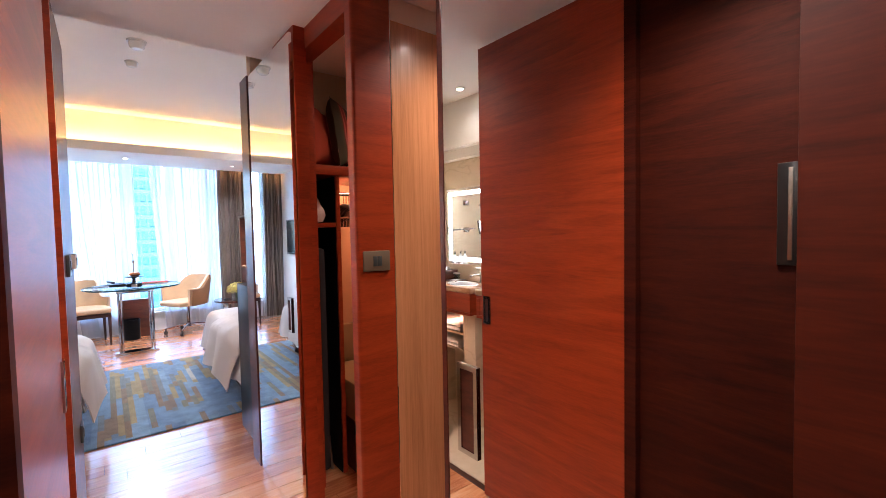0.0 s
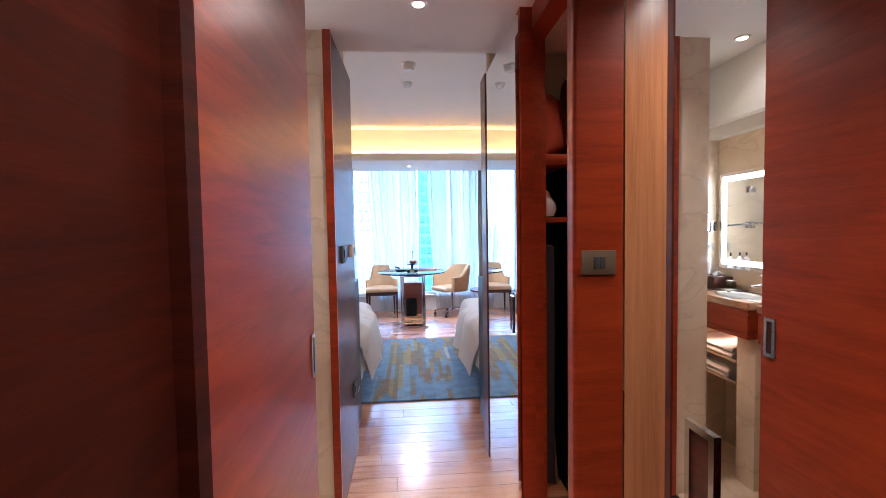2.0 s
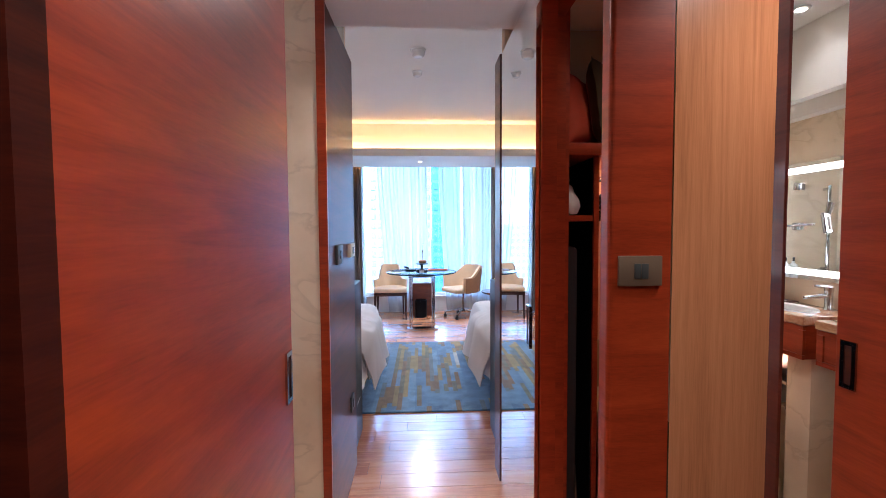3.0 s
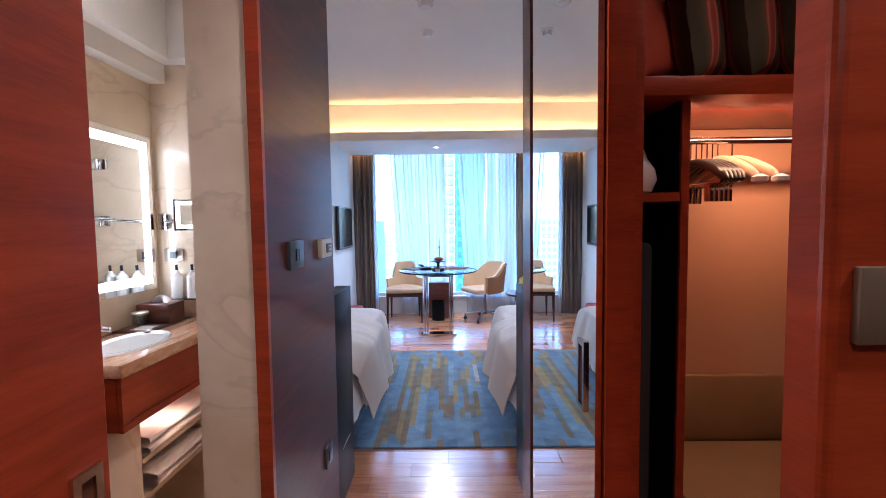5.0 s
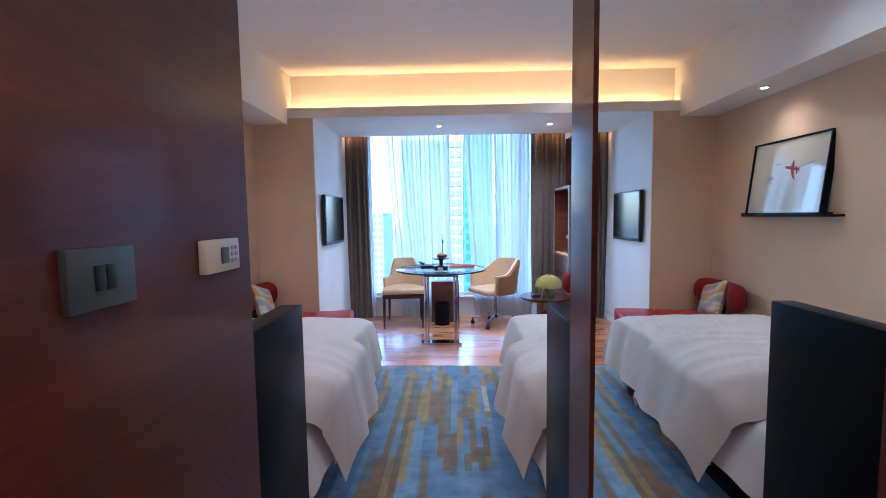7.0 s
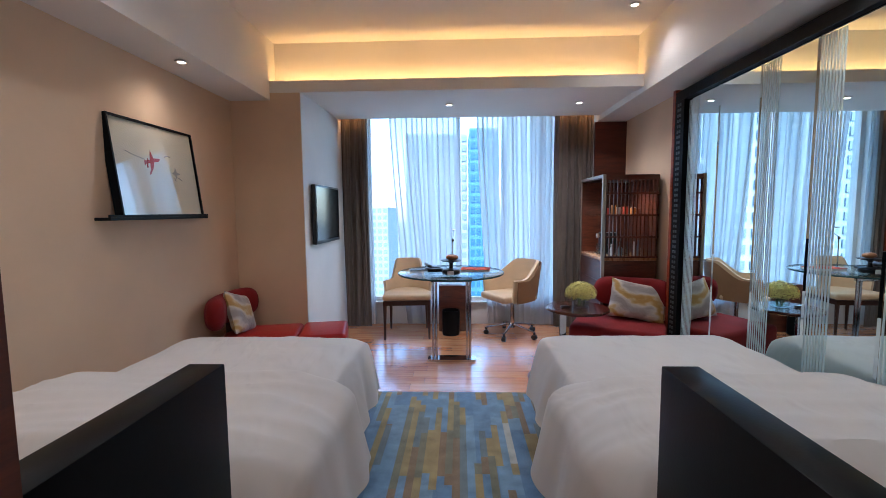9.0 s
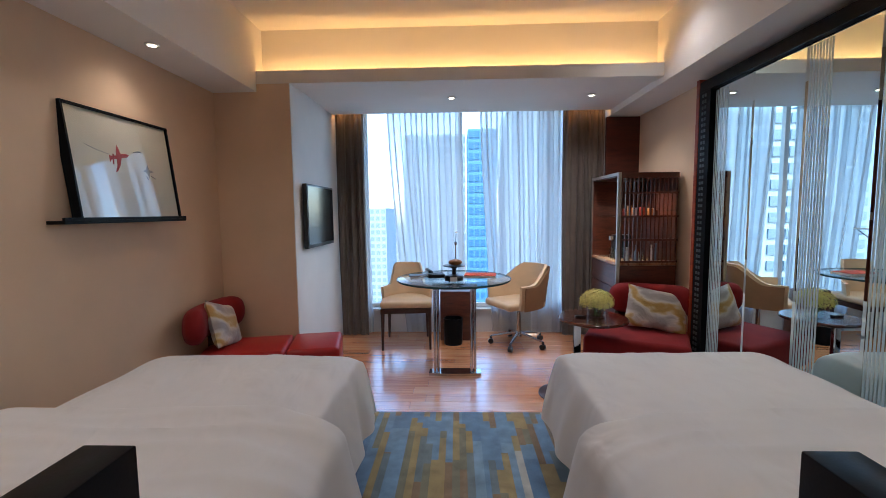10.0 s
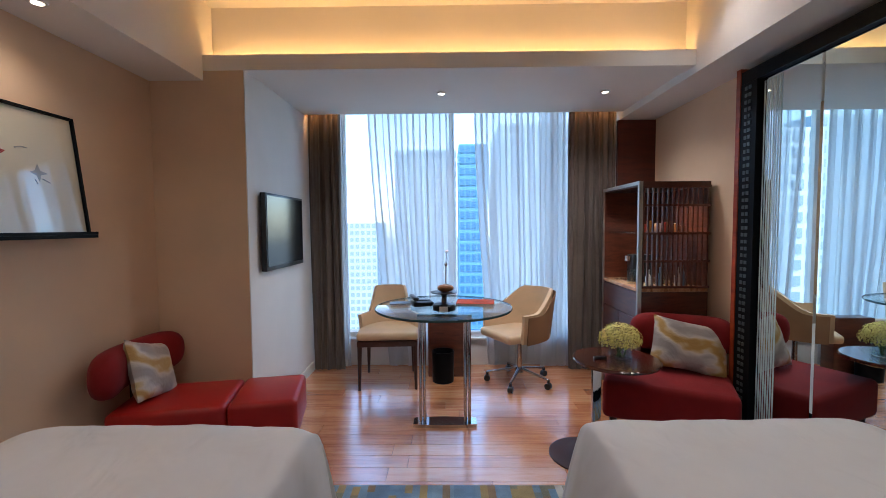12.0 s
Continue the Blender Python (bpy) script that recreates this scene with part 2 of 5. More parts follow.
def carpet():
    """Blue rug with dashes of ochre, brown and pale blue drawn out along the room."""
    m = mat("rug_pile", (0.2, 0.3, 0.4), 0.95, **{"Sheen Weight": 0.3})
    def cells(w, l, off, seed):
        sep = node(m, "ShaderNodeSeparateXYZ")
        link(m, node(m, "ShaderNodeNewGeometry").outputs["Position"], sep.inputs[0])
        def op(kind, a, b=None):
            n = node(m, "ShaderNodeMath")
            n.operation = kind
            for i, v in enumerate((a, b)):
                if v is None:
                    continue
                if isinstance(v, (int, float)):
                    n.inputs[i].default_value = v
                else:
                    link(m, v, n.inputs[i])
            return n.outputs[0]
        cx = op("FLOOR", op("DIVIDE", op("ADD", sep.outputs[0], off), w))
        wn1 = node(m, "ShaderNodeTexWhiteNoise")
        wn1.noise_dimensions = "1D"
        link(m, op("ADD", cx, seed), wn1.inputs["W"])
        cy = op("FLOOR", op("ADD", op("DIVIDE", sep.outputs[1], l), op("MULTIPLY", wn1.outputs["Value"], 7)))
        comb = node(m, "ShaderNodeCombineXYZ")
        link(m, cx, comb.inputs[0])
        link(m, cy, comb.inputs[1])
        comb.inputs[2].default_value = seed
        w2 = node(m, "ShaderNodeTexWhiteNoise")
        link(m, comb.outputs[0], w2.inputs["Vector"])
        return w2.outputs["Value"]
    dash = cells(0.037, 0.42, 0.0, 3.0)
    hue = cells(0.037, 0.42, 0.0, 8.0)
    field = cells(0.105, 0.74, 0.02, 11.0)
    v = coords(m, (1, 1, 1), "World")
    mott = noise_tex(m, v, 11, 6)
    clump = cells(0.296, 0.84, 0.0, 5.0)
    blue = ramp(m, field, [(0.0, (0.110, 0.205, 0.350)), (0.3, (0.150, 0.265, 0.420)), (0.65, (0.210, 0.340, 0.480)), (1.0, (0.125, 0.235, 0.395))])
    r = node(m, "ShaderNodeValToRGB")
    r.color_ramp.interpolation = "CONSTANT"
    el = r.color_ramp.elements
    el[0].color = (0.38, 0.265, 0.065, 1)
    for p, c in ((0.34, (0.205, 0.185, 0.085)), (0.60, (0.250, 0.145, 0.040)), (0.84, (0.16, 0.20, 0.20)), (0.93, (0.55, 0.53, 0.45))):
        e = el.new(p)
        e.color = (*c, 1)
    el[len(el) - 1].color = (0.50, 0.48, 0.40, 1)
    link(m, hue, r.inputs[0])
    limit = node(m, "ShaderNodeMapRange")
    for k, val in (("From Min", 0.0), ("From Max", 1.0), ("To Min", 0.12), ("To Max", 0.62)):
        limit.inputs[k].default_value = val
    link(m, clump, limit.inputs["Value"])
    less = node(m, "ShaderNodeMath")
    less.operation = "LESS_THAN"
    link(m, dash, less.inputs[0])
    link(m, limit.outputs["Result"], less.inputs[1])
    worn = node(m, "ShaderNodeMath")
    worn.operation = "MULTIPLY"
    worn.inputs[1].default_value = 0.86
    link(m, less.outputs[0], worn.inputs[0])
    mx = node(m, "ShaderNodeMix")
    mx.data_type = "RGBA"
    link(m, worn.outputs[0], mx.inputs[0])
    link(m, blue, mx.inputs[6])
    link(m, r.outputs[0], mx.inputs[7])
    m2 = node(m, "ShaderNodeMix")
    m2.data_type, m2.blend_type = "RGBA", "MULTIPLY"
    m2.inputs[0].default_value = 1.0
    link(m, mx.outputs[2], m2.inputs[6])
    link(m, ramp(m, mott, [(0.3, (0.72, 0.72, 0.72)), (0.7, (1.22, 1.22, 1.22))]), m2.inputs[7])
    base(m, m2.outputs[2])
    bumped(m, noise_tex(m, v, 350, 3), 0.5, 0.004)
    return m


RUG = carpet()


# ---------- mesh helpers ----------
def bx(bm, x0, x1, y0, y1, z0, z1, bevel=0.0, seg=2):
    """A box added to bm, with optionally rounded edges."""
    r = bmesh.ops.create_cube(bm, size=1)
    vs = r["verts"]
    for v in vs:
        v.co = Vector(((x0 + x1) / 2 + v.co.x * (x1 - x0), (y0 + y1) / 2 + v.co.y * (y1 - y0), (z0 + z1) / 2 + v.co.z * (z1 - z0)))
    if bevel:
        es = {e for v in vs for e in v.link_edges}
        bmesh.ops.bevel(bm, geom=list(es), offset=bevel, segments=seg, affect="EDGES", profile=0.5)
    return bm


def box(*a, **k):
    return bx(bmesh.new(), *a, **k)


def cyl(x, y, z0, z1, r0, r1=None, n=24, bm=None):
    bm = bm or bmesh.new()
    r = bmesh.ops.create_cone(bm, cap_ends=True, segments=n, radius1=r0, radius2=r0 if r1 is None else r1, depth=z1 - z0)
    bmesh.ops.translate(bm, verts=r["verts"], vec=(x, y, (z0 + z1) / 2))
    return bm


def rod(p, q, r, n=12, bm=None, r2=None):
    """A round bar from p to q."""
    bm = bm or bmesh.new()
    p, q = Vector(p), Vector(q)
    d = q - p
    made = bmesh.ops.create_cone(bm, cap_ends=True, segments=n, radius1=r, radius2=r if r2 is None else r2, depth=d.length)
    m = Matrix.Translation((p + q) / 2) @ d.to_track_quat("Z", "Y").to_matrix().to_4x4()
    bmesh.ops.transform(bm, matrix=m, verts=made["verts"])
    return bm


def lathe(profile, n=32, bm=None, at=(0, 0, 0)):
    """A turned shape from (radius, height) pairs."""
    bm = bm or bmesh.new()
    rings = []
    for r, z in profile:
        rings.append([bm.verts.new((at[0] + r * math.cos(2 * math.pi * i / n), at[1] + r * math.sin(2 * math.pi * i / n), at[2] + z)) for i in range(n)])
    for a, b in zip(rings, rings[1:]):
        for i in range(n):
            bm.faces.new((a[i], a[(i + 1) % n], b[(i + 1) % n], b[i]))
    bm.faces.new(rings[0][::-1])
    bm.faces.new(rings[-1])
    return bm


def sheet(fn, nu, nv, thick=0.0, bm=None):
    """A surface fn(u, v) over the unit square; given a thickness it becomes a shell."""
    bm = bm or bmesh.new()
    g = [[bm.verts.new(fn(i / nu, j / nv)) for j in range(nv + 1)] for i in range(nu + 1)]
    fs = [bm.faces.new((g[i][j], g[i + 1][j], g[i + 1][j + 1], g[i][j + 1])) for i in range(nu) for j in range(nv)]
    if thick:
        bmesh.ops.recalc_face_normals(bm, faces=fs)
        bmesh.ops.solidify(bm, geom=fs, thickness=thick)
    return bm


def obj(name, bm, material, parent=None, label="", smooth=False):
    me = bpy.data.meshes.new(name)
    bmesh.ops.recalc_face_normals(bm, faces=bm.faces[:])
    if smooth:
        for f in bm.faces:
            f.smooth = True
        for e in bm.edges:
            if len(e.link_faces) == 2 and e.calc_face_angle(0) > 0.7:
                e.smooth = False
    bm.to_mesh(me)
    bm.free()
    me.materials.append(material)
    ob = new(name, me)
    if parent:
        ob.parent = parent
        ob.matrix_parent_inverse = parent.matrix_basis.inverted()
    if label:
        ob["label"] = label
    return ob


def part(name, bm, material, parent, label="", smooth=True):
    return obj(name, bm, material, parent, label, smooth)


def thing(name, at, label, category, group=""):
    e = new(name)
    e.location = at
    e.empty_display_size = 0.1
    return tagged(e, label, category, group)


def structure(name, bm, material, label, category, smooth=False):
    return tagged(obj(name, bm, material, None, "", smooth), label, category, "", "structure")


# ---------- the large structure ----------
XL, XR = -1.24, 2.40            # bedroom side walls
XC0 = 0.19                      # corridor face
YB, YW = 6.28, 7.62             # bulkhead and window wall
ZC, ZS, ZA, ZH = 2.70, 2.21, 2.28, 2.23   # main ceiling, side soffit, window bay, corridor
Y0 = -1.0                       # entrance door wall
YE = 3.12                       # wall at the bed heads

fl = structure("floor", box(XL - 0.1, XR + 0.1, Y0 - 0.1, YW + 0.3, -0.1, -0.006), JOINT, "red-brown polished wooden plank floor", "floor")

structure("ceiling", box(XL - 0.1, XR + 0.1, 2.68, YB + 0.3, ZC, ZC + 0.1), CEIL, "white painted raised bedroom ceiling", "ceiling")
structure("ceiling_corridor", box(-0.02, 2.5, Y0, 2.68, ZH, ZC + 0.1), CEIL, "white painted lowered corridor ceiling", "ceiling")
structure("ceiling_window_bay", bx(box(-0.66, XR + 0.1, YB + 0.14, 7.375, ZA, ZC + 0.1), -0.66, XR + 0.1, 7.375, YW + 0.1, 2.42, ZC + 0.1), CEIL, "white lowered ceiling of the window bay", "ceiling")
bm = box(-0.907, 2.095, YB, YB + 0.02, 2.2685, 2.362)
bx(bm, -0.907, 2.095, YB + 0.02, YB + 0.14, 2.268, 2.29)
structure("trim_cove", bm, CEIL, "beige painted lip of the light cove", "cove")
bm = box(-0.907, 2.095, YB + 0.12, YB + 0.14, 2.29, ZC)
structure("wall_cove", bm, CEIL, "lit back of the light cove", "wall")
structure("soffit_left", box(XL, -0.907, YE, YB + 0.14, ZS, ZC), CEIL, "painted lowered side soffit", "ceiling")
structure("soffit_right", box(2.095, XR, 3.0, YW, 2.225, ZC), CEIL, "painted lowered side soffit", "ceiling")

structure("wall_left", box(XL - 0.1, XL, YE, YB + 0.1, 0, ZC), WALL, "beige papered wall", "wall")
structure("wall_pier", bx(box(XL, -0.66, YB, YW + 0.3, 0, 2.268), XL, -0.66, YB + 0.145, YW + 0.3, 2.268, ZC), WALL, "beige pier beside the window bay", "wall")
structure("wall_bay", box(-0.66, -0.655, YB + 0.004, YW, 0, ZA), WHITEWALL, "white side wall of the window bay", "wall")
structure("wall_right", box(XR, XR + 0.1, 3.0, YW + 0.3, 0, ZC), WALL, "beige papered wall", "wall")
bm = box(-0.655, XR, YW, YW + 0.2, 0, 0.24)
bx(bm, -0.655, -0.42, YW, YW + 0.2, 0.24, 2.42)
bx(bm, 2.02, XR, YW, YW + 0.2, 0.24, 2.42)
structure("wall_window", bm, WHITEWALL, "white wall round the wide window", "wall")
structure("wall_heads", box(XL - 0.1, 0.158, YE - 0.04, YE, 0, ZC), WALL, "beige wall behind the bed heads", "wall")
structure("wall_entrance", box(-0.3, 2.6, Y0 - 0.1, Y0, 0, ZC), WALL, "plain wall at the entrance", "wall")
structure("wall_closet_back", box(2.25, 2.35, Y0, 2.93, 0, ZC), WALL, "plain wall behind the closet", "wall")
structure("wall_closet_far", box(0.996, XR + 0.1, 2.93, 3.0, 0, ZC), WALL, "terracotta lit wall behind the hanging rail", "wall")

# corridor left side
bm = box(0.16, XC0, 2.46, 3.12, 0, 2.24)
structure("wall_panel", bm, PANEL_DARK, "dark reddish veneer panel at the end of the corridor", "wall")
structure("wall_panel_edge", box(0.158, 0.193, 2.445, 2.462, 0, 2.24), PANEL, "red veneer edge of the corridor panel", "trim")
bm = box(0.0, 0.158, 2.455, YE - 0.04, 0, ZC)
structure("wall_marble_end", bm, MARBLE, "cream veined marble wall end", "wall")
# jamb and near wall take the copy with shade put into its colour
structure("door_jamb", bx(box(0.10, 0.216, 1.099, 1.140, 0, ZH), 0.10, 0.125, 1.141, 1.40, 0, ZH), VENEER_SHADED, "red veneer door jamb in a darkened colour", "trim")
structure("wall_corridor_left", box(0.10, 0.188, 0.612, 1.098, 0, ZH), VENEER_SHADED, "red veneer wall panel in a darkened colour", "wall")
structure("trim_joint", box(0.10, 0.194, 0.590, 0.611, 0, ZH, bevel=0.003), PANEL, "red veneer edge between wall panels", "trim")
structure("wall_corridor_entry", box(0.10, 0.186, Y0, 0.589, 0, ZH), VENEER_SHADED, "red veneer wall panel in a darkened colour", "wall")

# sliding bathroom door, half open
door = structure("door_1", box(0.15, 0.212, 1.142, 1.885, 0.006, ZH - 0.03, bevel=0.002), PANEL, "red-brown veneer sliding bathroom door, half open", "door")

# corridor right side
bm = box(1.03, 1.188, 1.75, 1.80, 0, ZH)
bmesh.ops.bevel(bm, geom=[e for e in bm.edges if all(v.co.x < 1.05 and v.co.y < 1.77 for v in e.verts)], offset=0.012, segments=4, affect="EDGES", profile=0.5)
structure("wall_post", bm, PANEL, "red-brown veneer post beside the closet", "wall")
bm = box(0.99, 1.175, 2.465, 2.50, 0, ZH)
bx(bm, 0.99, 1.045, 2.215, 2.463, 0, ZH)
bx(bm, 1.047, 1.125, 2.36, 2.463, 0, ZH)
bx(bm, 1.04, 1.12, 1.801, 2.464, 2.14, ZH)
structure("trim_closet", bm, PANEL, "red-brown veneer closet stile and header", "trim")
structure("wall_panel_pale", box(1.205, 1.78, 1.775, 1.80, 0.004, 2.14), BRONZE, "pale brown vertical-grain panel at the side of a recess", "wall")
structure("wall_recess", box(1.205, 1.80, 1.776, 1.80, 2.141, ZH), CEIL, "white painted strip above the recess panel", "wall")
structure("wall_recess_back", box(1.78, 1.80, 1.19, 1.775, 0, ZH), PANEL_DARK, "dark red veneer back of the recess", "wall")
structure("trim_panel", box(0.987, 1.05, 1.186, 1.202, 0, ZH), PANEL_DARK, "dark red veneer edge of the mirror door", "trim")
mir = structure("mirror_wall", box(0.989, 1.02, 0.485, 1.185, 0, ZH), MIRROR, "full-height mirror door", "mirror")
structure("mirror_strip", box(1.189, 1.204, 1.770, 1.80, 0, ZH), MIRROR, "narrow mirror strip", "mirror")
structure("wall_corridor_right", box(0.985, 1.05, Y0, 0.484, 0, ZH), PANEL_DARK, "red veneer wall panel in a darkened colour", "wall")
md = structure("door_2", box(0.972, 0.985, 2.225, 2.90, 0.01, 2.2), MIRROR, "full-height mirrored sliding closet door", "door")
structure("trim_mirror", box(0.967, 0.995, 2.902, 3.05, 0, 2.21), PANEL_DARK, "dark red veneer end post", "trim")

# low screens beside the beds
for nm, a, b, y0 in (("screen_partition", 0.09, 0.163, 3.125), ("screen_partition", 1.019, 1.09, 3.055)):
    t = thing(nm, ((a + b) / 2, 3.3, 0), "low black lacquered screen beside a bed head", "screen", "low screens at the beds")
    part("panel", box(a, b, y0, 3.545, 0.0, 0.997, bevel=0.003), BLACK, t)

# bathroom shell
structure("wall_bath_mirror", box(-0.56, -0.476, 0.2, 3.02, 0, ZC), MARBLE, "cream veined marble bathroom wall", "wall")
structure("wall_bath_far", box(-0.56, 0.0, 3.02, YE - 0.041, 0, ZC), MARBLE, "cream veined marble bathroom wall", "wall")
structure("wall_bath_near", box(-0.56, 0.1, 0.1, 0.2, 0, ZC), MARBLE, "cream veined marble bathroom wall", "wall")
structure("wall_bath_inner", box(0.08, 0.10, 0.2, 1.16, 0, ZH), MARBLE, "cream veined marble bathroom wall", "wall")
bm = box(-0.476, 0.16, 0.2, 2.43, 2.26, 2.4)
bx(bm, -0.476, -0.002, 2.43, 3.02, 2.26, 2.4)
bx(bm, -0.476, -0.415, 0.2, 3.02, 1.86, 1.93)
bx(bm, -0.476, -0.36, 0.2, 3.02, 1.93, 2.26)
bx(bm, -0.359, -0.002, 2.955, 3.02, 1.93, 2.26)
structure("ceiling_bath", bm, CEIL, "white stepped bathroom ceiling", "ceiling")
structure("floor_bath", box(-0.476, 0.15, 0.2, 3.02, -0.004, 0.002), MARBLE, "cream marble bathroom floor", "floor")

# ---------- rug ----------
tagged(obj("rug", box(-1.0, 2.2, 3.78, 5.70, 0.0, 0.012, bevel=0.004), RUG), "blue wool rug with ochre and pale dashes", "rug")


# ---------- beds ----------
def bed(x0, x1, side, y0=3.10, y1=5.19, top=0.575):
    """A made bed; side is +1 where the open side faces +x."""
    t = thing("bed", ((x0 + x1) / 2, (y0 + y1) / 2, 0), "made bed with a white duvet turned back at the head", "bed", "twin beds")
    part("bed_base", box(x0 + 0.06, x1 - 0.06, y0, y1 - 0.08, 0.013, 0.24, bevel=0.01), BLACK, t, "black bed base")
    part("mattress", box(x0 + 0.03, x1 - 0.03, y0, y1 - 0.05, 0.242, top - 0.095, bevel=0.04, seg=3), LINEN, t)

    def cover(ya, yb, lift, hem, seed, foot=True, pleats=1.0):
        """A cloth draped over the mattress: flaring skirts with soft pleats, shallow creases on top."""
        w, skirt, L = x1 - x0, top - hem, yb - ya
        cx = (x0 + x1) / 2
        def fn(u, v):
            p = (u - 0.5) * (w + 2 * skirt)
            q = v * (L + (skirt if foot else 0))
            ox, oy = max(0.0, abs(p) - w / 2), max(0.0, q - L)
            d = math.hypot(ox, oy)
            k = max(ox, oy) / skirt
            sx = math.copysign(1, p)
            x, y = sx * min(abs(p), w / 2), ya + min(q, L)
            out = 0.085 * k ** 0.7
            along = y if ox > oy else x
            out += pleats * k * (noise.noise(Vector((along * 2.1, seed, sx))) * 0.045 + 0.016 * math.sin(along * 21 + seed + 3 * noise.noise(Vector((along * 3, 1, seed)))))
            if d > 0:
                x += sx * out * ox / d
                y += out * oy / d
            z = top + lift - skirt * k
            z -= 0.022 * max(0, 1 - min(abs(abs(p) - w / 2), 1) / 0.11) ** 2
            if foot:
                z -= 0.022 * max(0, 1 - abs(q - L) / 0.11) ** 2
            z += 0.010 * noise.noise(Vector((x * 2.2, y * 2.2, seed))) + 0.006 * noise.noise(Vector((x * 6 + y * 4, y * 5, seed))) + 0.004 * (1 - k) * noise.noise(Vector((x * 14, y * 5, seed + 5)))
            return (cx + x, y, z)
        return sheet(fn, 110, 80, 0.010)

    def fold(ya, yb, seed, h=0.080, hem=0.27):
        """The turned-back end of the duvet: a thick soft layer with rolled edges and a flap on each side."""
        w, cx = x1 - x0, (x0 + x1) / 2
        n, L = 46, yb - ya
        def fn(u, v):
            a = v * (1 + 0.10)
            s = min(a, 1.0)
            drop = (top - hem) * (1.22 - 0.06 * s)
            p = (u - 0.5) * (w + 2 * drop)
            ox = max(0.0, abs(p) - w / 2)
            k = ox / drop
            sx = math.copysign(1, p)
            rise = -0.085 + (h + 0.085) * (math.sin(math.pi * min(1, s / 0.22) / 2) ** 0.7 if s < 0.22 else 1.0)
            front = max(0.0, (s - 0.95) / 0.05)
            rise -= (h + 0.004) * (1 - math.sqrt(max(0.0, 1 - front * front)))
            rise *= 1 - 0.2 * k
            y = ya + L * s + 0.13 * k * (1 - s) + 0.05 * k * s + 0.025 * noise.noise(Vector((p * 1.7, seed, 0.3)))
            x = sx * min(abs(p), w / 2)
            x += sx * (0.090 * min(1, ox / 0.07) ** 0.5 + 0.085 * k + 0.035 * rise / h * min(1, ox / 0.1) + k * (0.03 * noise.noise(Vector((y * 5, seed, sx))) + 0.010 * math.sin(y * 27 + 3 * noise.noise(Vector((y * 4, seed, 2)))))) if ox else 0
            z = top + 0.012 + rise - drop * k - 0.03 * max(0, 1 - abs(abs(p) - w / 2) / 0.13) ** 2
            z += (1 - k) * (0.016 * noise.noise(Vector((x * 2.5 + y, y * 5, seed))) + 0.014 * (1 - abs(noise.noise(Vector((x * 1.6 - y * 3, y * 9, seed + 3))))) ** 3)
            return (cx + x, y, z)
        return sheet(fn, 110, n, 0.010)
    part("sheet", cover(y0 + 0.02, y0 + 1.0, -0.080, 0.33, 7.0, False, 0.25), LINEN, t)
    part("duvet", cover(y0 + 0.75, y1, 0.004, 0.22, 1.0 + side), LINEN, t)
    part("duvet_fold", fold(y0 + 0.62, y0 + 1.27, 4.0 + side), LINEN, t, "white duvet turned back at the head")
    return t


bed(-0.98, 0.075, 1, y1=5.19)
bed(1.125, 2.17, -1, y1=5.24)


# ---------- window, curtains ----------
win = new("window_1")
win.location = (0.8, YW + 0.1, 0.24)
tagged(win, "wide floor-to-ceiling window with slim pale frames", "window", "", "structure")
bm = box(-0.42, 2.02, YW + 0.06, YW + 0.12, 0.24, 0.30)
bx(bm, -0.42, 2.02, YW + 0.06, YW + 0.12, 2.37, 2.42)
for x in (-0.42, 0.60, 1.96):
    bx(bm, x, x + 0.045, YW + 0.061, YW + 0.119, 0.30, 2.37)
part("window_frame", bm, WHITEWALL, win, smooth=False)
part("window_sill", box(-0.42, 2.02, YW - 0.03, YW + 0.06, 0.243, 0.262, bevel=0.004), CERAMIC, win)
for x, w in ((-0.375, 0.975), (0.645, 1.315)):
    p = part("pane", sheet(lambda u, v: (x + w * u, YW + 0.09, 0.30 + 2.07 * v), 1, 1), PANE, win, smooth=False)
    p.visible_shadow = False


def curtain(name, xa, xb, y, z0, z1, folds, depth, material, label, seed, lean=0.0, over=0.0):
    rnd = random.Random(seed)
    ph = [rnd.uniform(0, 6.28) for _ in range(4)]
    def fn(u, v):
        x = xa + (xb - xa) * u
        w = 2 * math.pi * folds * u
        amp = depth * (0.55 + 0.45 * v) * (0.75 + 0.45 * math.sin(w * 0.31 + ph[2]))
        y_ = y + amp * (math.sin(w + 0.8 * math.sin(w * 0.37 + ph[0])) + 0.4 * math.sin(w * 2.3 + ph[1] + 1.5 * v))
        x += over * math.sin(2 * w + 0.6 * math.sin(w * 0.23 + ph[3]))
        x += 0.02 * math.sin(w * 0.21 + ph[2] + 2 * v) * (1 - v) + lean * (1 - v) ** 1.4 * (1 - u)
        return (x, y_, z0 + (z1 - z0) * v)
    c = part(name, sheet(fn, int(folds * 26), 24), material, None)
    return tagged(c, label, "curtain")


curtain("sheer_curtain", -0.15, 0.66, 7.545, 0.02, 2.38, 7, 0.040, SHEER, "white sheer voile curtain drawn half across", 1, 0.20, 0.021)
curtain("sheer_curtain", 0.82, 1.66, 7.565, 0.02, 2.38, 8, 0.040, SHEER, "white sheer voile curtain drawn half across", 2, 0.12, 0.021)
curtain("sheer_curtain", -0.42, -0.33, 7.52, 0.02, 2.38, 2.5, 0.018, SHEER, "narrow gathered sheer voile curtain beside the drape", 5, 0.0, 0.008)
curtain("sheer_curtain", 1.42, 1.70, 7.52, 0.02, 2.38, 4, 0.02, SHEER, "narrow gathered sheer voile curtain beside the drape", 6, 0.0, 0.008)
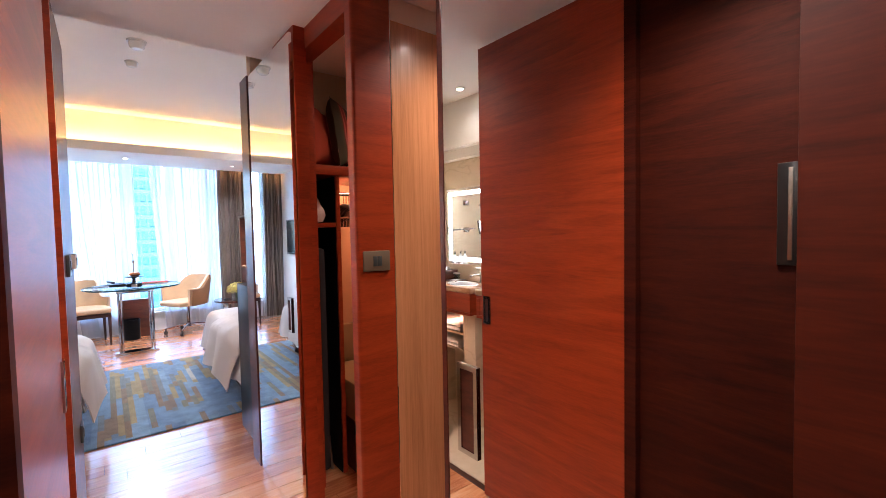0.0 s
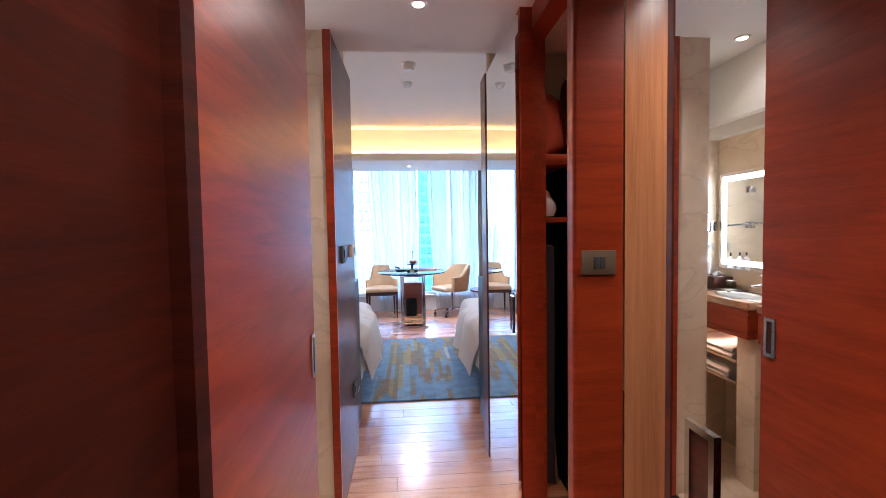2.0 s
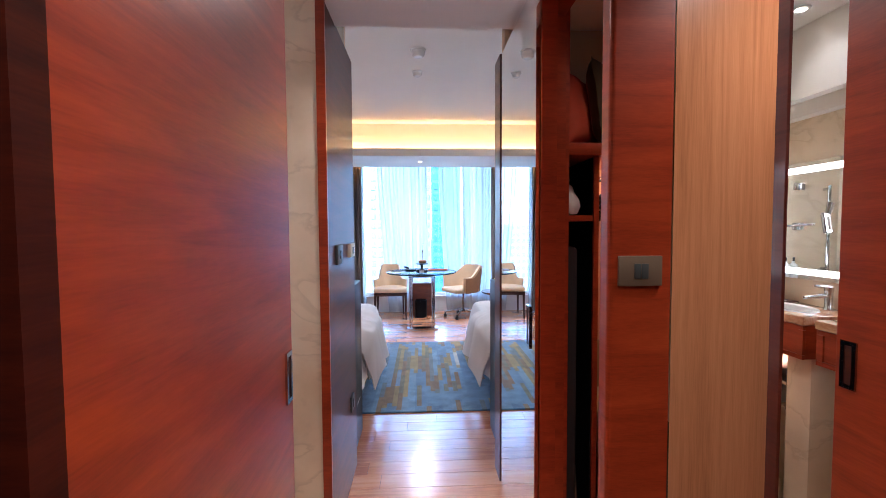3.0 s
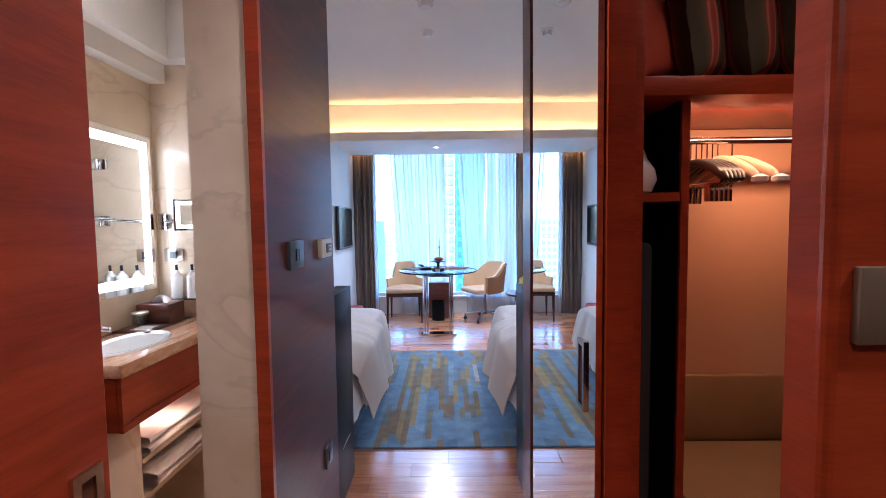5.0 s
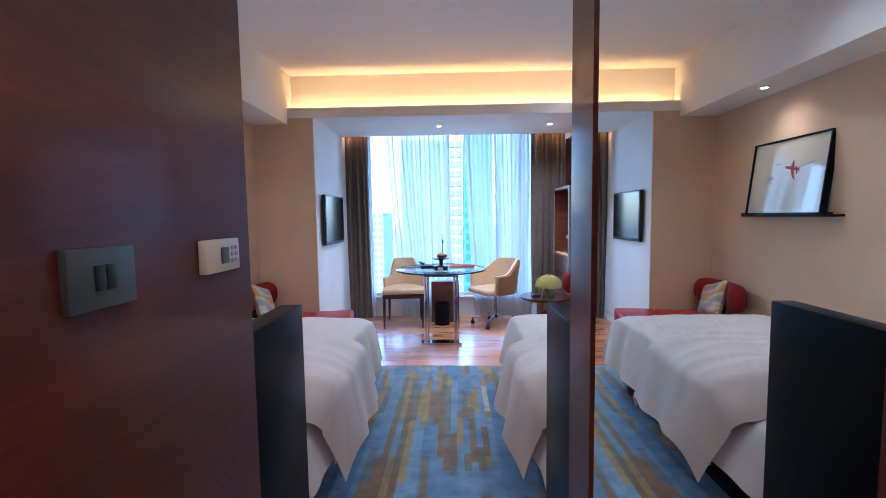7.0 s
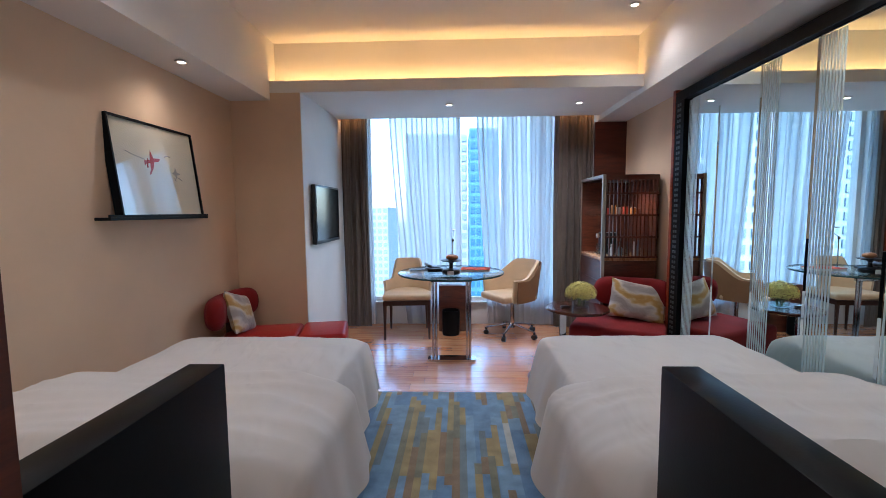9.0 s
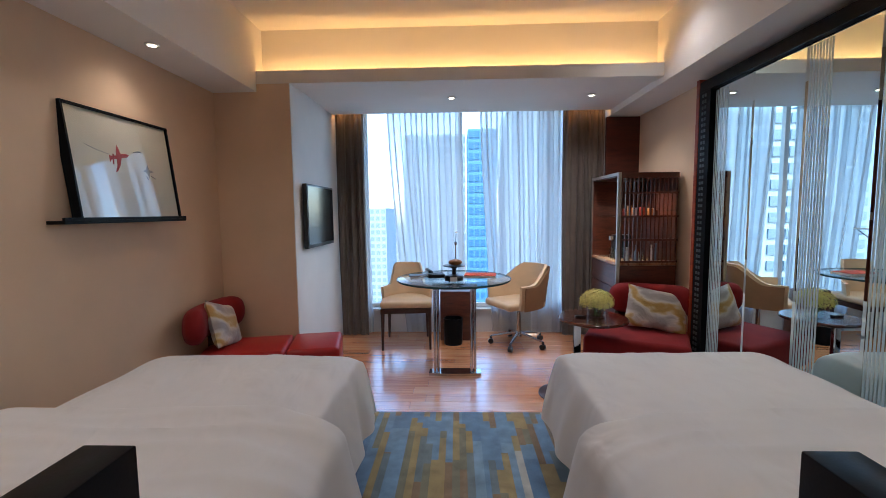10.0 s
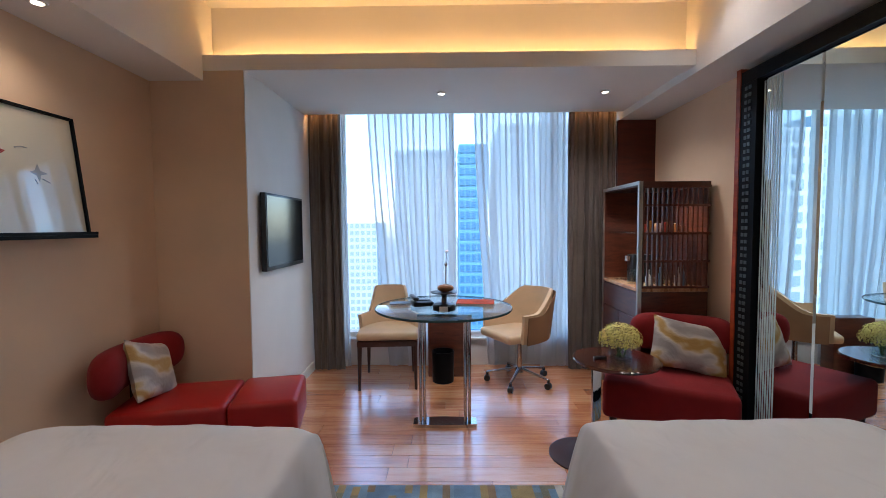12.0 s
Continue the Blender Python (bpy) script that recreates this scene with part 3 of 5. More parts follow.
curtain("drape", -0.645, -0.36, 7.45, 0.015, 2.38, 5, 0.028, DRAPE, "taupe full-length drape drawn aside", 3)
curtain("drape", 1.66, 2.07, 7.45, 0.015, 2.38, 6, 0.028, DRAPE, "taupe full-length drape drawn aside", 4)
structure("wall_wood_panel", box(2.075, XR, 7.42, 7.46, 0, 2.22), PANEL_DARK, "dark red wood panel beside the window", "wall")

# ---------- city outside ----------
def tower(x, y, w, d, z0, z1, material, glassmat, nx, nz, name, label):
    t = thing(name, (x, y, z0), label, "building")
    part("wall", box(x - w / 2, x + w / 2, y, y + d, z0, z1), material, t, smooth=False)
    bw, bh = w / nx, (z1 - z0) / nz
    me = None
    for i in range(nx):
        for k in range(nz):
            cx, cz = x - w / 2 + bw * (i + 0.5), z0 + bh * (k + 0.5)
            if abs(cz) > 60:
                continue
            if me is None:
                o = part("window", box(-bw * 0.33, bw * 0.33, -0.25, 0.0, -bh * 0.3, bh * 0.3), glassmat, t, smooth=False)
                me = o.data
            else:
                o = new("window", me)
                o.parent = t
            o.matrix_parent_inverse = Matrix.Identity(4)
            o.location = (cx - x, 0, cz - z0)
    return t


BLUEGLASS = mat("blue_facade_glass", (0.02, 0.11, 0.24), 0.3)
DARKGLASS = mat("grey_facade_glass", (0.17, 0.24, 0.31), 0.3)
BLUEWALL = speckled("blue_facade", (0.06, 0.19, 0.34), 0.6, 0.06, 0.2, 5, 0.0)
# distance haze is mixed into this grey-blue facade colour
HAZE = speckled("hazed_facade", (0.30, 0.38, 0.45), 0.8, 0.06, 0.2, 5, 0.0)
PALEWALL = speckled("white_facade", (0.40, 0.46, 0.52), 0.8, 0.06, 0.2, 5, 0.0)
structure("ground", box(-900, 900, 20, 2500, -60.5, -60), speckled("city_ground", (0.2, 0.22, 0.2), 0.9, 0.3, 0.02, 0.5, 0.0), "distant city ground far below", "ground")
tower(6.2, 100, 6.4, 15, -62, 19.5, BLUEWALL, BLUEGLASS, 5, 34, "office_tower", "blue glazed high-rise with pale concrete frame")
tower(-5.0, 112, 15.5, 20, -62, 20.5, HAZE, DARKGLASS, 9, 34, "office_tower", "tall grey concrete high-rise tower")
tower(19, 96, 15, 20, -62, 23, HAZE, DARKGLASS, 8, 36, "apartment_tower", "white apartment tower with small windows")
tower(-46, 75, 22, 18, -62, 17, PALEWALL, DARKGLASS, 8, 30, "apartment_tower", "white apartment tower with blue windows")
tower(-85, 95, 26, 20, -62, 24, HAZE, DARKGLASS, 9, 30, "office_tower", "tall grey concrete high-rise tower")
tower(-62, 260, 40, 40, -62, 4, HAZE, DARKGLASS, 12, 16, "apartment_block", "pale distant apartment block with many windows")

# ---------- fittings ----------
def downlight(x, y, z):
    t = thing("downlight", (x, y, z), "small round recessed downlight, lit, some added as fill", "downlight", "recessed downlights")
    part("trim_ring", lathe([(0.022, 0.0), (0.022, -0.006), (0.034, -0.006), (0.036, 0.0)], 24, at=(x, y, z)), CERAMIC, t)
    part("bulb", cyl(x, y, z - 0.005, z - 0.001, 0.021, n=20), BULB, t, "glowing lamp")


# fixtures for every lamp, the unseen fill ones included
for x, y, z, power in DOWNLIGHTS_AND_FILL:
    downlight(x, y, z)


def detector(x, y, z, r, h):
    t = thing("smoke_detector", (x, y, z), "round white ceiling smoke detector", "smoke detector")
    part("base", cyl(x, y, z - 0.012, z, r, n=28), CERAMIC, t)
    part("head", lathe([(r * 0.85, 0), (r * 0.8, -h * 0.6), (r * 0.55, -h), (r * 0.2, -h * 1.05)][::-1], 28, at=(x, y, z - 0.012)), CERAMIC, t)


detector(0.549, 4.07, ZC, 0.06, 0.045)
detector(0.537, 4.53, ZC, 0.045, 0.03)


def wallplate(name, x, y0, y1, z0, z1, thick, pm, buttons, bmat, label, category, side=1):
    """A plate on a wall facing side along x, with keys given as (y0, y1, z0, z1) in parts of the plate."""
    t = thing(name, (x, (y0 + y1) / 2, z0), label, category)
    xa, xb = sorted((x, x + side * thick))
    part("plate", box(xa, xb, y0, y1, z0, z1, bevel=0.002), pm, t)
    for a, b, c, d in buttons:
        xa, xb = sorted((x + side * thick, x + side * (thick + 0.003)))
        part("key", box(xa, xb, y0 + a * (y1 - y0), y0 + b * (y1 - y0), z0 + c * (z1 - z0), z0 + d * (z1 - z0), bevel=0.001), bmat, t)
    return t


wallplate("light_switch", XC0, 2.60, 2.72, 1.175, 1.262, 0.012, DARKPLATE, [(0.35, 0.5, 0.3, 0.72), (0.51, 0.66, 0.3, 0.72)], PLASTIC, "dark slate switch plate on the veneer panel", "light switch")
t = wallplate("thermostat", XC0, 2.905, 3.035, 1.188, 1.257, 0.018, IVORY, [(0.4, 0.62, 0.25, 0.75)], DARKPLATE, "ivory room thermostat with keys and grey display", "thermostat")
for k in range(6):
    part("button", box(XC0 + 0.018, XC0 + 0.021, 2.998 + 0.016 * (k % 2), 3.006 + 0.016 * (k % 2), 1.205 + 0.014 * (k // 2), 1.213 + 0.014 * (k // 2)), STEEL, t)
wallplate("power_socket", XC0, 2.92, 3.0, 0.38, 0.46, 0.01, DARKPLATE, [(0.3, 0.7, 0.25, 0.75)], PLASTIC, "dark slate socket plate low on the panel", "socket")
t = thing("light_switch", (1.107, 1.75, 1.187), "bronze switch plate with two grey keys on the veneer post", "light switch")
part("plate", box(1.052, 1.162, 1.740, 1.7495, 1.187, 1.262, bevel=0.002), PLATE, t)
for x in (1.090, 1.1085):
    part("key", box(x, x + 0.017, 1.737, 1.7398, 1.206, 1.243, bevel=0.001), DARKPLATE, t)
wallplate("service_panel", 0.188, 0.655, 0.705, 1.22, 1.50, 0.010, PLASTIC, [(0.30, 0.50, 0.05, 0.95)], STEEL, "upright black recessed pull with a steel strip", "service panel")


def pull(x, y, z, side, parent, h=0.14, w=0.05):
    """A flush pull: a chrome rim round a dark recess."""
    xa, xb = sorted((x, x + side * 0.006))
    bm = box(xa, xb, y - w / 2, y + w / 2, z, z + 0.012)
    bx(bm, xa, xb, y - w / 2, y + w / 2, z + h - 0.012, z + h)
    bx(bm, xa, xb, y - w / 2, y - w / 2 + 0.012, z + 0.012, z + h - 0.012)
    bx(bm, xa, xb, y + w / 2 - 0.012, y + w / 2, z + 0.012, z + h - 0.012)
    p = part("door_handle", bm, CHROME, parent, "chrome flush pull", smooth=False)
    xa, xb = sorted((x, x + side * 0.002))
    part("recess", box(xa, xb, y - w / 2 + 0.012, y + w / 2 - 0.012, z + 0.012, z + h - 0.012), WALNUT, p, smooth=False)


pull(0.212, 1.845, 0.875, 1, door, 0.135, 0.045)
pull(0.972, 2.31, 0.88, -1, md, 0.16, 0.05)
pull(0.989, 1.105, 0.79, -1, mir, 0.22, 0.07)

# ---------- closet ----------
closet = thing("wardrobe", (1.5, 2.6, 0), "open red-brown wardrobe niche with shelves and hanging rail", "wardrobe")
part("top_shelf", box(1.176, 1.948, 2.48, 2.928, 1.635, 1.685, bevel=0.002), PANEL, closet)
part("divider", box(1.303, 1.325, 2.52, 2.928, 0.004, 1.633), PANEL, closet)
part("lower_shelf", box(1.062, 1.298, 2.515, 2.928, 1.362, 1.386), PANEL, closet)
# thin black sheet over the compartment face of the red divider
part("black_sheet", box(1.299, 1.302, 2.53, 2.904, 0.004, 1.633), BLACK, closet, "thin black sheet on the divider")
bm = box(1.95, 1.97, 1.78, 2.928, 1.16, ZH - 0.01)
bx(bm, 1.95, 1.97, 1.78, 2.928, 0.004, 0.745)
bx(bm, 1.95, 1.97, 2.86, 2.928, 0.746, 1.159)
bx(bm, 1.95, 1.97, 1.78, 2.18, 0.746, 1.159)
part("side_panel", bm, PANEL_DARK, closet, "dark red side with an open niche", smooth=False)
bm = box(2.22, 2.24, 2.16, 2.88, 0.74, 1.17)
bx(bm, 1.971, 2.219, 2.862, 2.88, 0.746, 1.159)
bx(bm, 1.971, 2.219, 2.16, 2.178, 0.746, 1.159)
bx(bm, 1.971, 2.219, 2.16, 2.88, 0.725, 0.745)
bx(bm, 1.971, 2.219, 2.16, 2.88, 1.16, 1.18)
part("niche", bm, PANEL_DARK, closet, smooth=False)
part("niche_shelf", box(1.952, 2.218, 2.182, 2.858, 0.955, 0.977, bevel=0.002), PANEL, closet)
part("back_panel", box(1.327, 1.948, 2.905, 2.928, 0.004, 1.633), speckled("terracotta_lining", (0.62, 0.36, 0.22), 0.6, 0.04, 3, 150, 0.03), closet, "terracotta lined back")
# black panel across the back of the same compartment
part("inner_panel", box(1.062, 1.298, 2.905, 2.928, 0.004, 1.633), BLACK, closet, "black back of the shelf compartment")
part("hanging_rail", rod((1.326, 2.72, 1.56), (1.949, 2.72, 1.56), 0.011), CHROME, closet, "chrome hanging rail")


SATIN = speckled("padded_satin", (0.55, 0.34, 0.22), 0.5)


def hanger(x, padded, tilt):
    mat_ = SATIN if padded else PLASTIC
    t = thing("coat_hanger", (x, 2.72, 1.56), "padded pale satin coat hanger on the rail" if padded else "dark wooden coat hanger on the rail", "coat hanger", "hangers on the rail")
    bm = rod((0, 0, 0.012), (0, 0, -0.075), 0.0022, 8)
    part("hook", bm, CHROME, t).matrix_parent_inverse = Matrix.Identity(4)
    r = 0.016 if padded else 0.011
    def arm(u, v):
        a, c = 2 * u - 1, 2 * math.pi * v
        rr = r * (1 if padded else 0.75 + 0.5 * abs(a)) * math.sqrt(max(0.0, 1 - abs(a) ** 14)) + 0.0004
        return (rr * math.cos(c), 0.175 * a, -0.068 - 0.068 * abs(a) ** 1.7 + 1.3 * rr * math.sin(c))
    bm = sheet(arm, 24, 12)
    part("shoulder", bm, mat_, t).matrix_parent_inverse = Matrix.Identity(4)
    if padded:
        for s in (-1, 1):
            part("end_cap", lathe([(0.004, -0.012), (0.02, -0.006), (0.021, 0.006), (0.006, 0.014)], 14, at=(0, s * 0.178, -0.138)), LINEN, t).matrix_parent_inverse = Matrix.Identity(4)
    else:
        part("trouser_bar", rod((0, -0.145, -0.140), (0, 0.145, -0.140), 0.005, 8), CHROME, t).matrix_parent_inverse = Matrix.Identity(4)
        for s in (-0.09, 0.09):
            part("clip", box(-0.008, 0.008, s - 0.012, s + 0.012, -0.195, -0.14, bevel=0.002), CHROME, t).matrix_parent_inverse = Matrix.Identity(4)
    t.rotation_euler = (0, 0, radians(tilt))
    return t


for i in range(5):
    hanger(1.44 + 0.017 * i, False, 3 - 2 * i)
for i in range(2):
    hanger(1.525 + 0.045 * i, True, 2 + 4 * i)


def pillow(name, m, w, h, d, material, label, group=""):
    """A stuffed cushion standing on its lower edge, face towards local -y."""
    bm = bmesh.new()
    def face(sign):
        def fn(u, v):
            a, b = u * 2 - 1, v * 2 - 1
            k = (1 - a ** 4) * (1 - b ** 4)
            pinch = 1 - 0.07 * (1 - abs(a)) * abs(b) ** 3 - 0.0
            return (a * w / 2 * (1 - 0.06 * (1 - b * b)), sign * d / 2 * k ** 0.55 + 0.006 * noise.noise(Vector((a * 2.3, b * 2.3, sign * 3))), h / 2 + b * h / 2 * (1 - 0.06 * (1 - a * a)) * pinch)
        return fn
    sheet(face(-1), 22, 22, 0, bm)
    sheet(face(1), 22, 22, 0, bm)
    bmesh.ops.remove_doubles(bm, verts=bm.verts[:], dist=0.0015)
    p = part(name, bm, material, None)
    p.matrix_basis = m
    return tagged(p, label, "pillow", group)


def striped():
    m = mat("striped_cloth", (0.3, 0.1, 0.05), 0.85)
    w = node(m, "ShaderNodeTexWave", Scale=3.2)
    link(m, coords(m, (1, 0, 0)), w.inputs["Vector"])
    base(m, ramp(m, w.outputs["Fac"], [(0.1, (0.045, 0.030, 0.010)), (0.45, (0.085, 0.050, 0.016)), (0.6, (0.16, 0.022, 0.010)), (0.78, (0.46, 0.13, 0.075)), (0.95, (0.26, 0.03, 0.015))]))
    return m


STRIPE = striped()
CORAL = speckled("coral_cloth", (0.38, 0.045, 0.012), 0.85, 0.1, 10, 400, 0.15)
pillow("cushion", pose(1.32, 2.68, 1.69, -12, 0, 48), 0.40, 0.36, 0.14, CORAL, "coral red cushion standing on the wardrobe shelf", "cushions in the wardrobe")
pillow("cushion", pose(1.47, 2.68, 1.69, -8, 0, 50), 0.42, 0.38, 0.13, STRIPE, "olive and coral striped cushion on the wardrobe shelf", "cushions in the wardrobe")
pillow("cushion", pose(1.62, 2.68, 1.69, -6, 0, 50), 0.42, 0.38, 0.13, STRIPE, "olive and coral striped cushion on the wardrobe shelf", "cushions in the wardrobe")
pillow("cushion", pose(1.77, 2.68, 1.69, -6, 0, 50), 0.42, 0.38, 0.13, STRIPE, "olive and coral striped cushion on the wardrobe shelf", "cushions in the wardrobe")

pear = part("ornament", lathe([(0.012, 0), (0.042, 0.006), (0.056, 0.04), (0.05, 0.07), (0.03, 0.10), (0.022, 0.125), (0.01, 0.137)], 28, at=(1.215, 2.60, 1.387)), CERAMIC, None)
tagged(pear, "white ceramic pear ornament on the wardrobe shelf", "ornament")
part("stem", rod((1.215, 2.60, 1.522), (1.222, 2.60, 1.551), 0.003, 8), DARKLEG, pear)
board = thing("ironing_board", (1.18, 2.72, 0), "dark folded ironing board standing in the wardrobe", "ironing board")
part("cover", box(1.19, 1.25, 2.55, 2.85, 0.03, 1.25, bevel=0.02), speckled("charcoal_cloth", (0.03, 0.03, 0.035), 0.9), board)
part("leg", rod((1.27, 2.6, 0.005), (1.27, 2.84, 1.1), 0.009), STEEL, board)
lb = thing("luggage_bench", (1.6, 2.7, 0), "beige upholstered luggage bench inside the wardrobe", "bench")
BEIGE = speckled("beige_leather", (0.30, 0.19, 0.09), 0.5, 0.06, 8, 300, 0.1)
part("seat", box(1.34, 1.945, 2.33, 2.87, 0.30, 0.515, bevel=0.02), BEIGE, lb)
part("back_pad", box(1.34, 1.945, 2.872, 2.903, 0.50, 0.75, bevel=0.012), BEIGE, lb)
part("side_pad", box(1.91, 1.945, 2.30, 2.87, 0.517, 0.75, bevel=0.012), BEIGE, lb)
part("plinth", box(1.36, 1.88, 2.36, 2.86, 0.0, 0.298), WALNUT, lb)

# ---------- bathroom things ----------
def vanity(ya, yb):
    """A wall-hung vanity between ya and yb: framed apron below a thick polished top."""
    t = thing("vanity", (-0.33, (ya + yb) / 2, 0.77), "wall-hung red-brown vanity with a banded onyx top", "vanity", "vanities along the mirror")
    part("apron", box(-0.474, -0.198, ya + 0.006, yb - 0.002, 0.772, 0.916, bevel=0.003), PANEL, t, "red-brown veneer apron")
    bm = box(-0.197, -0.184, ya + 0.006, yb - 0.002, 0.772, 0.790)
    bx(bm, -0.197, -0.184, ya + 0.006, yb - 0.002, 0.898, 0.916)
    bx(bm, -0.197, -0.184, ya + 0.006, ya + 0.03, 0.791, 0.897)
    bx(bm, -0.197, -0.184, yb - 0.03, yb - 0.002, 0.791, 0.897)
    part("front_frame", bm, PANEL, t, smooth=False)
    part("front_panel", box(-0.197, -0.190, ya + 0.031, yb - 0.031, 0.791, 0.897), PANEL, t, smooth=False)
    part("worktop", box(-0.475, -0.176, ya, yb, 0.918, 0.955, bevel=0.005), COUNTER, t, "polished banded onyx top")
    return t


vanity(1.55, 2.36)
vanity(2.415, 3.018)
pier = thing("towel_rack", (-0.35, 2.7, 0.003), "cream marble rack with two shelves below the vanity", "rack")
part("pier", box(-0.474, -0.235, 2.43, 2.55, 0.003, 0.77, bevel=0.002), MARBLE, pier)
part("pier", box(-0.474, -0.235, 2.93, 3.018, 0.003, 0.77, bevel=0.002), MARBLE, pier)
for z in (0.615, 0.50):
    part("shelf", box(-0.474, -0.235, 2.552, 2.928, z, z + 0.014), MARBLE, pier)
part("pier", box(-0.474, -0.235, 2.20, 2.32, 0.003, 0.77, bevel=0.002), MARBLE, pier)


def folded_towel(x0, x1, y0, y1, z, layers, h):
    """A towel folded into soft layers with a rounded fold along the front."""
    t = thing("towel", ((x0 + x1) / 2, (y0 + y1) / 2, z), "folded white towel lying on a marble shelf", "towel", "folded towels")
    for k in range(layers):
        def fn(u, v, k=k):
            a = 2 * math.pi * v
            c, q = math.cos(a), math.sin(a)
            px = (x0 + x1) / 2 + (x1 - x0) / 2 * math.copysign(abs(c) ** 0.35, c)
            pz = z + h * (k + 0.5) + h * 0.5 * math.copysign(abs(q) ** 0.7, q) * (0.96 + 0.04 * math.sin(9 * u + k))
            return (px + 0.004 * noise.noise(Vector((u * 4, v * 3, k))), y0 + (y1 - y0) * u, pz)
        part("fold", sheet(fn, 16, 20), LINEN, t)
    return t


folded_towel(-0.46, -0.222, 2.57, 2.91, 0.630, 2, 0.030)
folded_towel(-0.46, -0.225, 2.60, 2.90, 0.515, 2, 0.022)
basin = part("washbasin", lathe([(0.02, -0.001), (0.085, 0.0), (0.093, 0.003), (0.098, 0.006), (0.104, 0.006), (0.108, 0.0)], 40), CERAMIC, None)
basin.matrix_basis = Matrix.Translation((-0.305, 2.63, 0.9555)) @ Euler((0, 0, 0.15)).to_matrix().to_4x4() @ Matrix.Diagonal((0.85, 1.35, 1, 1))
tagged(basin, "white oval ceramic washbasin set in the worktop", "washbasin")
tap = thing("tap", (-0.43, 2.56, 0.955), "chrome single-lever basin tap", "tap")
part("body", lathe([(0.02, 0), (0.02, 0.006), (0.016, 0.012), (0.016, 0.080), (0.018, 0.085), (0.018, 0.105), (0.012, 0.108)], 20, at=(-0.43, 2.56, 0.955)), CHROME, tap)
part("spout", rod((-0.43, 2.56, 1.020), (-0.335, 2.585, 1.008), 0.010, 12, None, 0.007), CHROME, tap)
part("lever", rod((-0.43, 2.56, 1.058), (-0.375, 2.572, 1.064), 0.006), CHROME, tap)
tis = thing("tissue_box", (-0.405, 2.92, 0.955), "dark wooden tissue box with a white tissue", "tissue box")
part("body", box(-0.465, -0.345, 2.87, 2.965, 0.956, 1.030, bevel=0.004), WALNUT, tis)
part("tissue", sheet(lambda u, v: (-0.435 + 0.07 * u, 2.915 + 0.02 * math.sin(5 * u) * (1 - v), 1.031 + 0.02 * v * (0.4 + math.sin(3 * u))), 8, 4, 0.002), LINEN, tis)
tray = part("tray", box(-0.46, -0.335, 2.745, 2.862, 0.956, 0.963, bevel=0.003), WALNUT, None)
tagged(tray, "small dark wooden tray on the worktop", "tray")
card = part("card", box(-0.41, -0.35, 2.76, 2.82, 0.9635, 0.965), LINEN, None)
tagged(card, "small white card lying on the tray", "card")
jar = part("tumbler", lathe([(0.022, 0), (0.024, 0.003), (0.024, 0.038), (0.020, 0.038), (0.020, 0.006)], 24, at=(-0.425, 2.835, 0.9635)), GLASS, None)
tagged(jar, "clear glass tumbler with a steel lid on the tray", "tumbler")
part("lid", lathe([(0.026, 0), (0.027, 0.002), (0.027, 0.008), (0.024, 0.010)], 24, at=(-0.425, 2.835, 1.002)), STEEL, jar, "brushed steel lid")
# shower fittings on the far wall
for x, z in ((-0.24, 1.555), (-0.24, 1.335), (-0.12, 1.075)):
    hg = part("hinge", box(x - 0.030, x + 0.030, 3.006, 3.0195, z - 0.020, z + 0.020, bevel=0.003), CHROME, None)
    tagged(hg, "square chrome glass-door hinge on the marble wall", "hinge", "shower door hinges")
    part("knuckle", rod((x, 3.001, z - 0.018), (x, 3.001, z + 0.018), 0.006), CHROME, hg)
sh = thing("shower_set", (-0.09, 3.0, 1.1), "chrome shower rail with a hand shower", "shower")
part("rail", rod((-0.09, 2.985, 1.08), (-0.09, 2.985, 1.56), 0.009), CHROME, sh)
part("bracket", rod((-0.09, 2.985, 1.10), (-0.09, 3.019, 1.10), 0.008), CHROME, sh)
part("bracket", rod((-0.09, 2.985, 1.54), (-0.09, 3.019, 1.54), 0.008), CHROME, sh)
part("hand_shower", rod((-0.13, 2.96, 1.36), (-0.09, 2.975, 1.46), 0.010, 14, None, 0.018), CHROME, sh)
vm = thing("lit_mirror", (-0.47, 2.5, 1.09), "wall mirror with a bright lit border", "mirror")
part("glass", box(-0.4755, -0.462, 1.75, 2.985, 1.075, 1.648), MIRROR, vm, smooth=False)
part("light_strip", box(-0.4615, -0.460, 1.77, 2.962, 1.596, 1.625), LED, vm, smooth=False)
part("light_strip", box(-0.4615, -0.460, 1.77, 2.962, 1.098, 1.127), LED, vm, smooth=False)
part("light_strip", box(-0.4615, -0.460, 2.930, 2.962, 1.128, 1.595), LED, vm, smooth=False)
mag = thing("shaving_mirror", (-0.44, 3.0, 1.33), "square lit shaving mirror on a chrome arm", "mirror")
part("arm", rod((-0.44, 3.018, 1.33), (-0.27, 2.88, 1.345), 0.006), CHROME, mag)
part("wall_plate", box(-0.46, -0.42, 3.008, 3.019, 1.30, 1.36, bevel=0.002), CHROME, mag)
mg = part("frame", box(-0.055, 0.055, -0.008, 0.008, -0.055, 0.055, bevel=0.004), CHROME, mag)
mg.matrix_basis = pose(-0.235, 2.85, 1.35, -8, 0, 35)
lg = part("light_border", box(-0.048, 0.048, -0.0095, -0.0085, -0.048, 0.048), LED, mag)
lg.matrix_basis = mg.matrix_basis
gg = part("glass", box(-0.036, 0.036, -0.011, -0.010, -0.036, 0.036), MIRROR, mag)
gg.matrix_basis = mg.matrix_basis
t = thing("light_switch", (-0.44, 3.02, 1.18), "steel switch plate on the marble wall", "light switch")
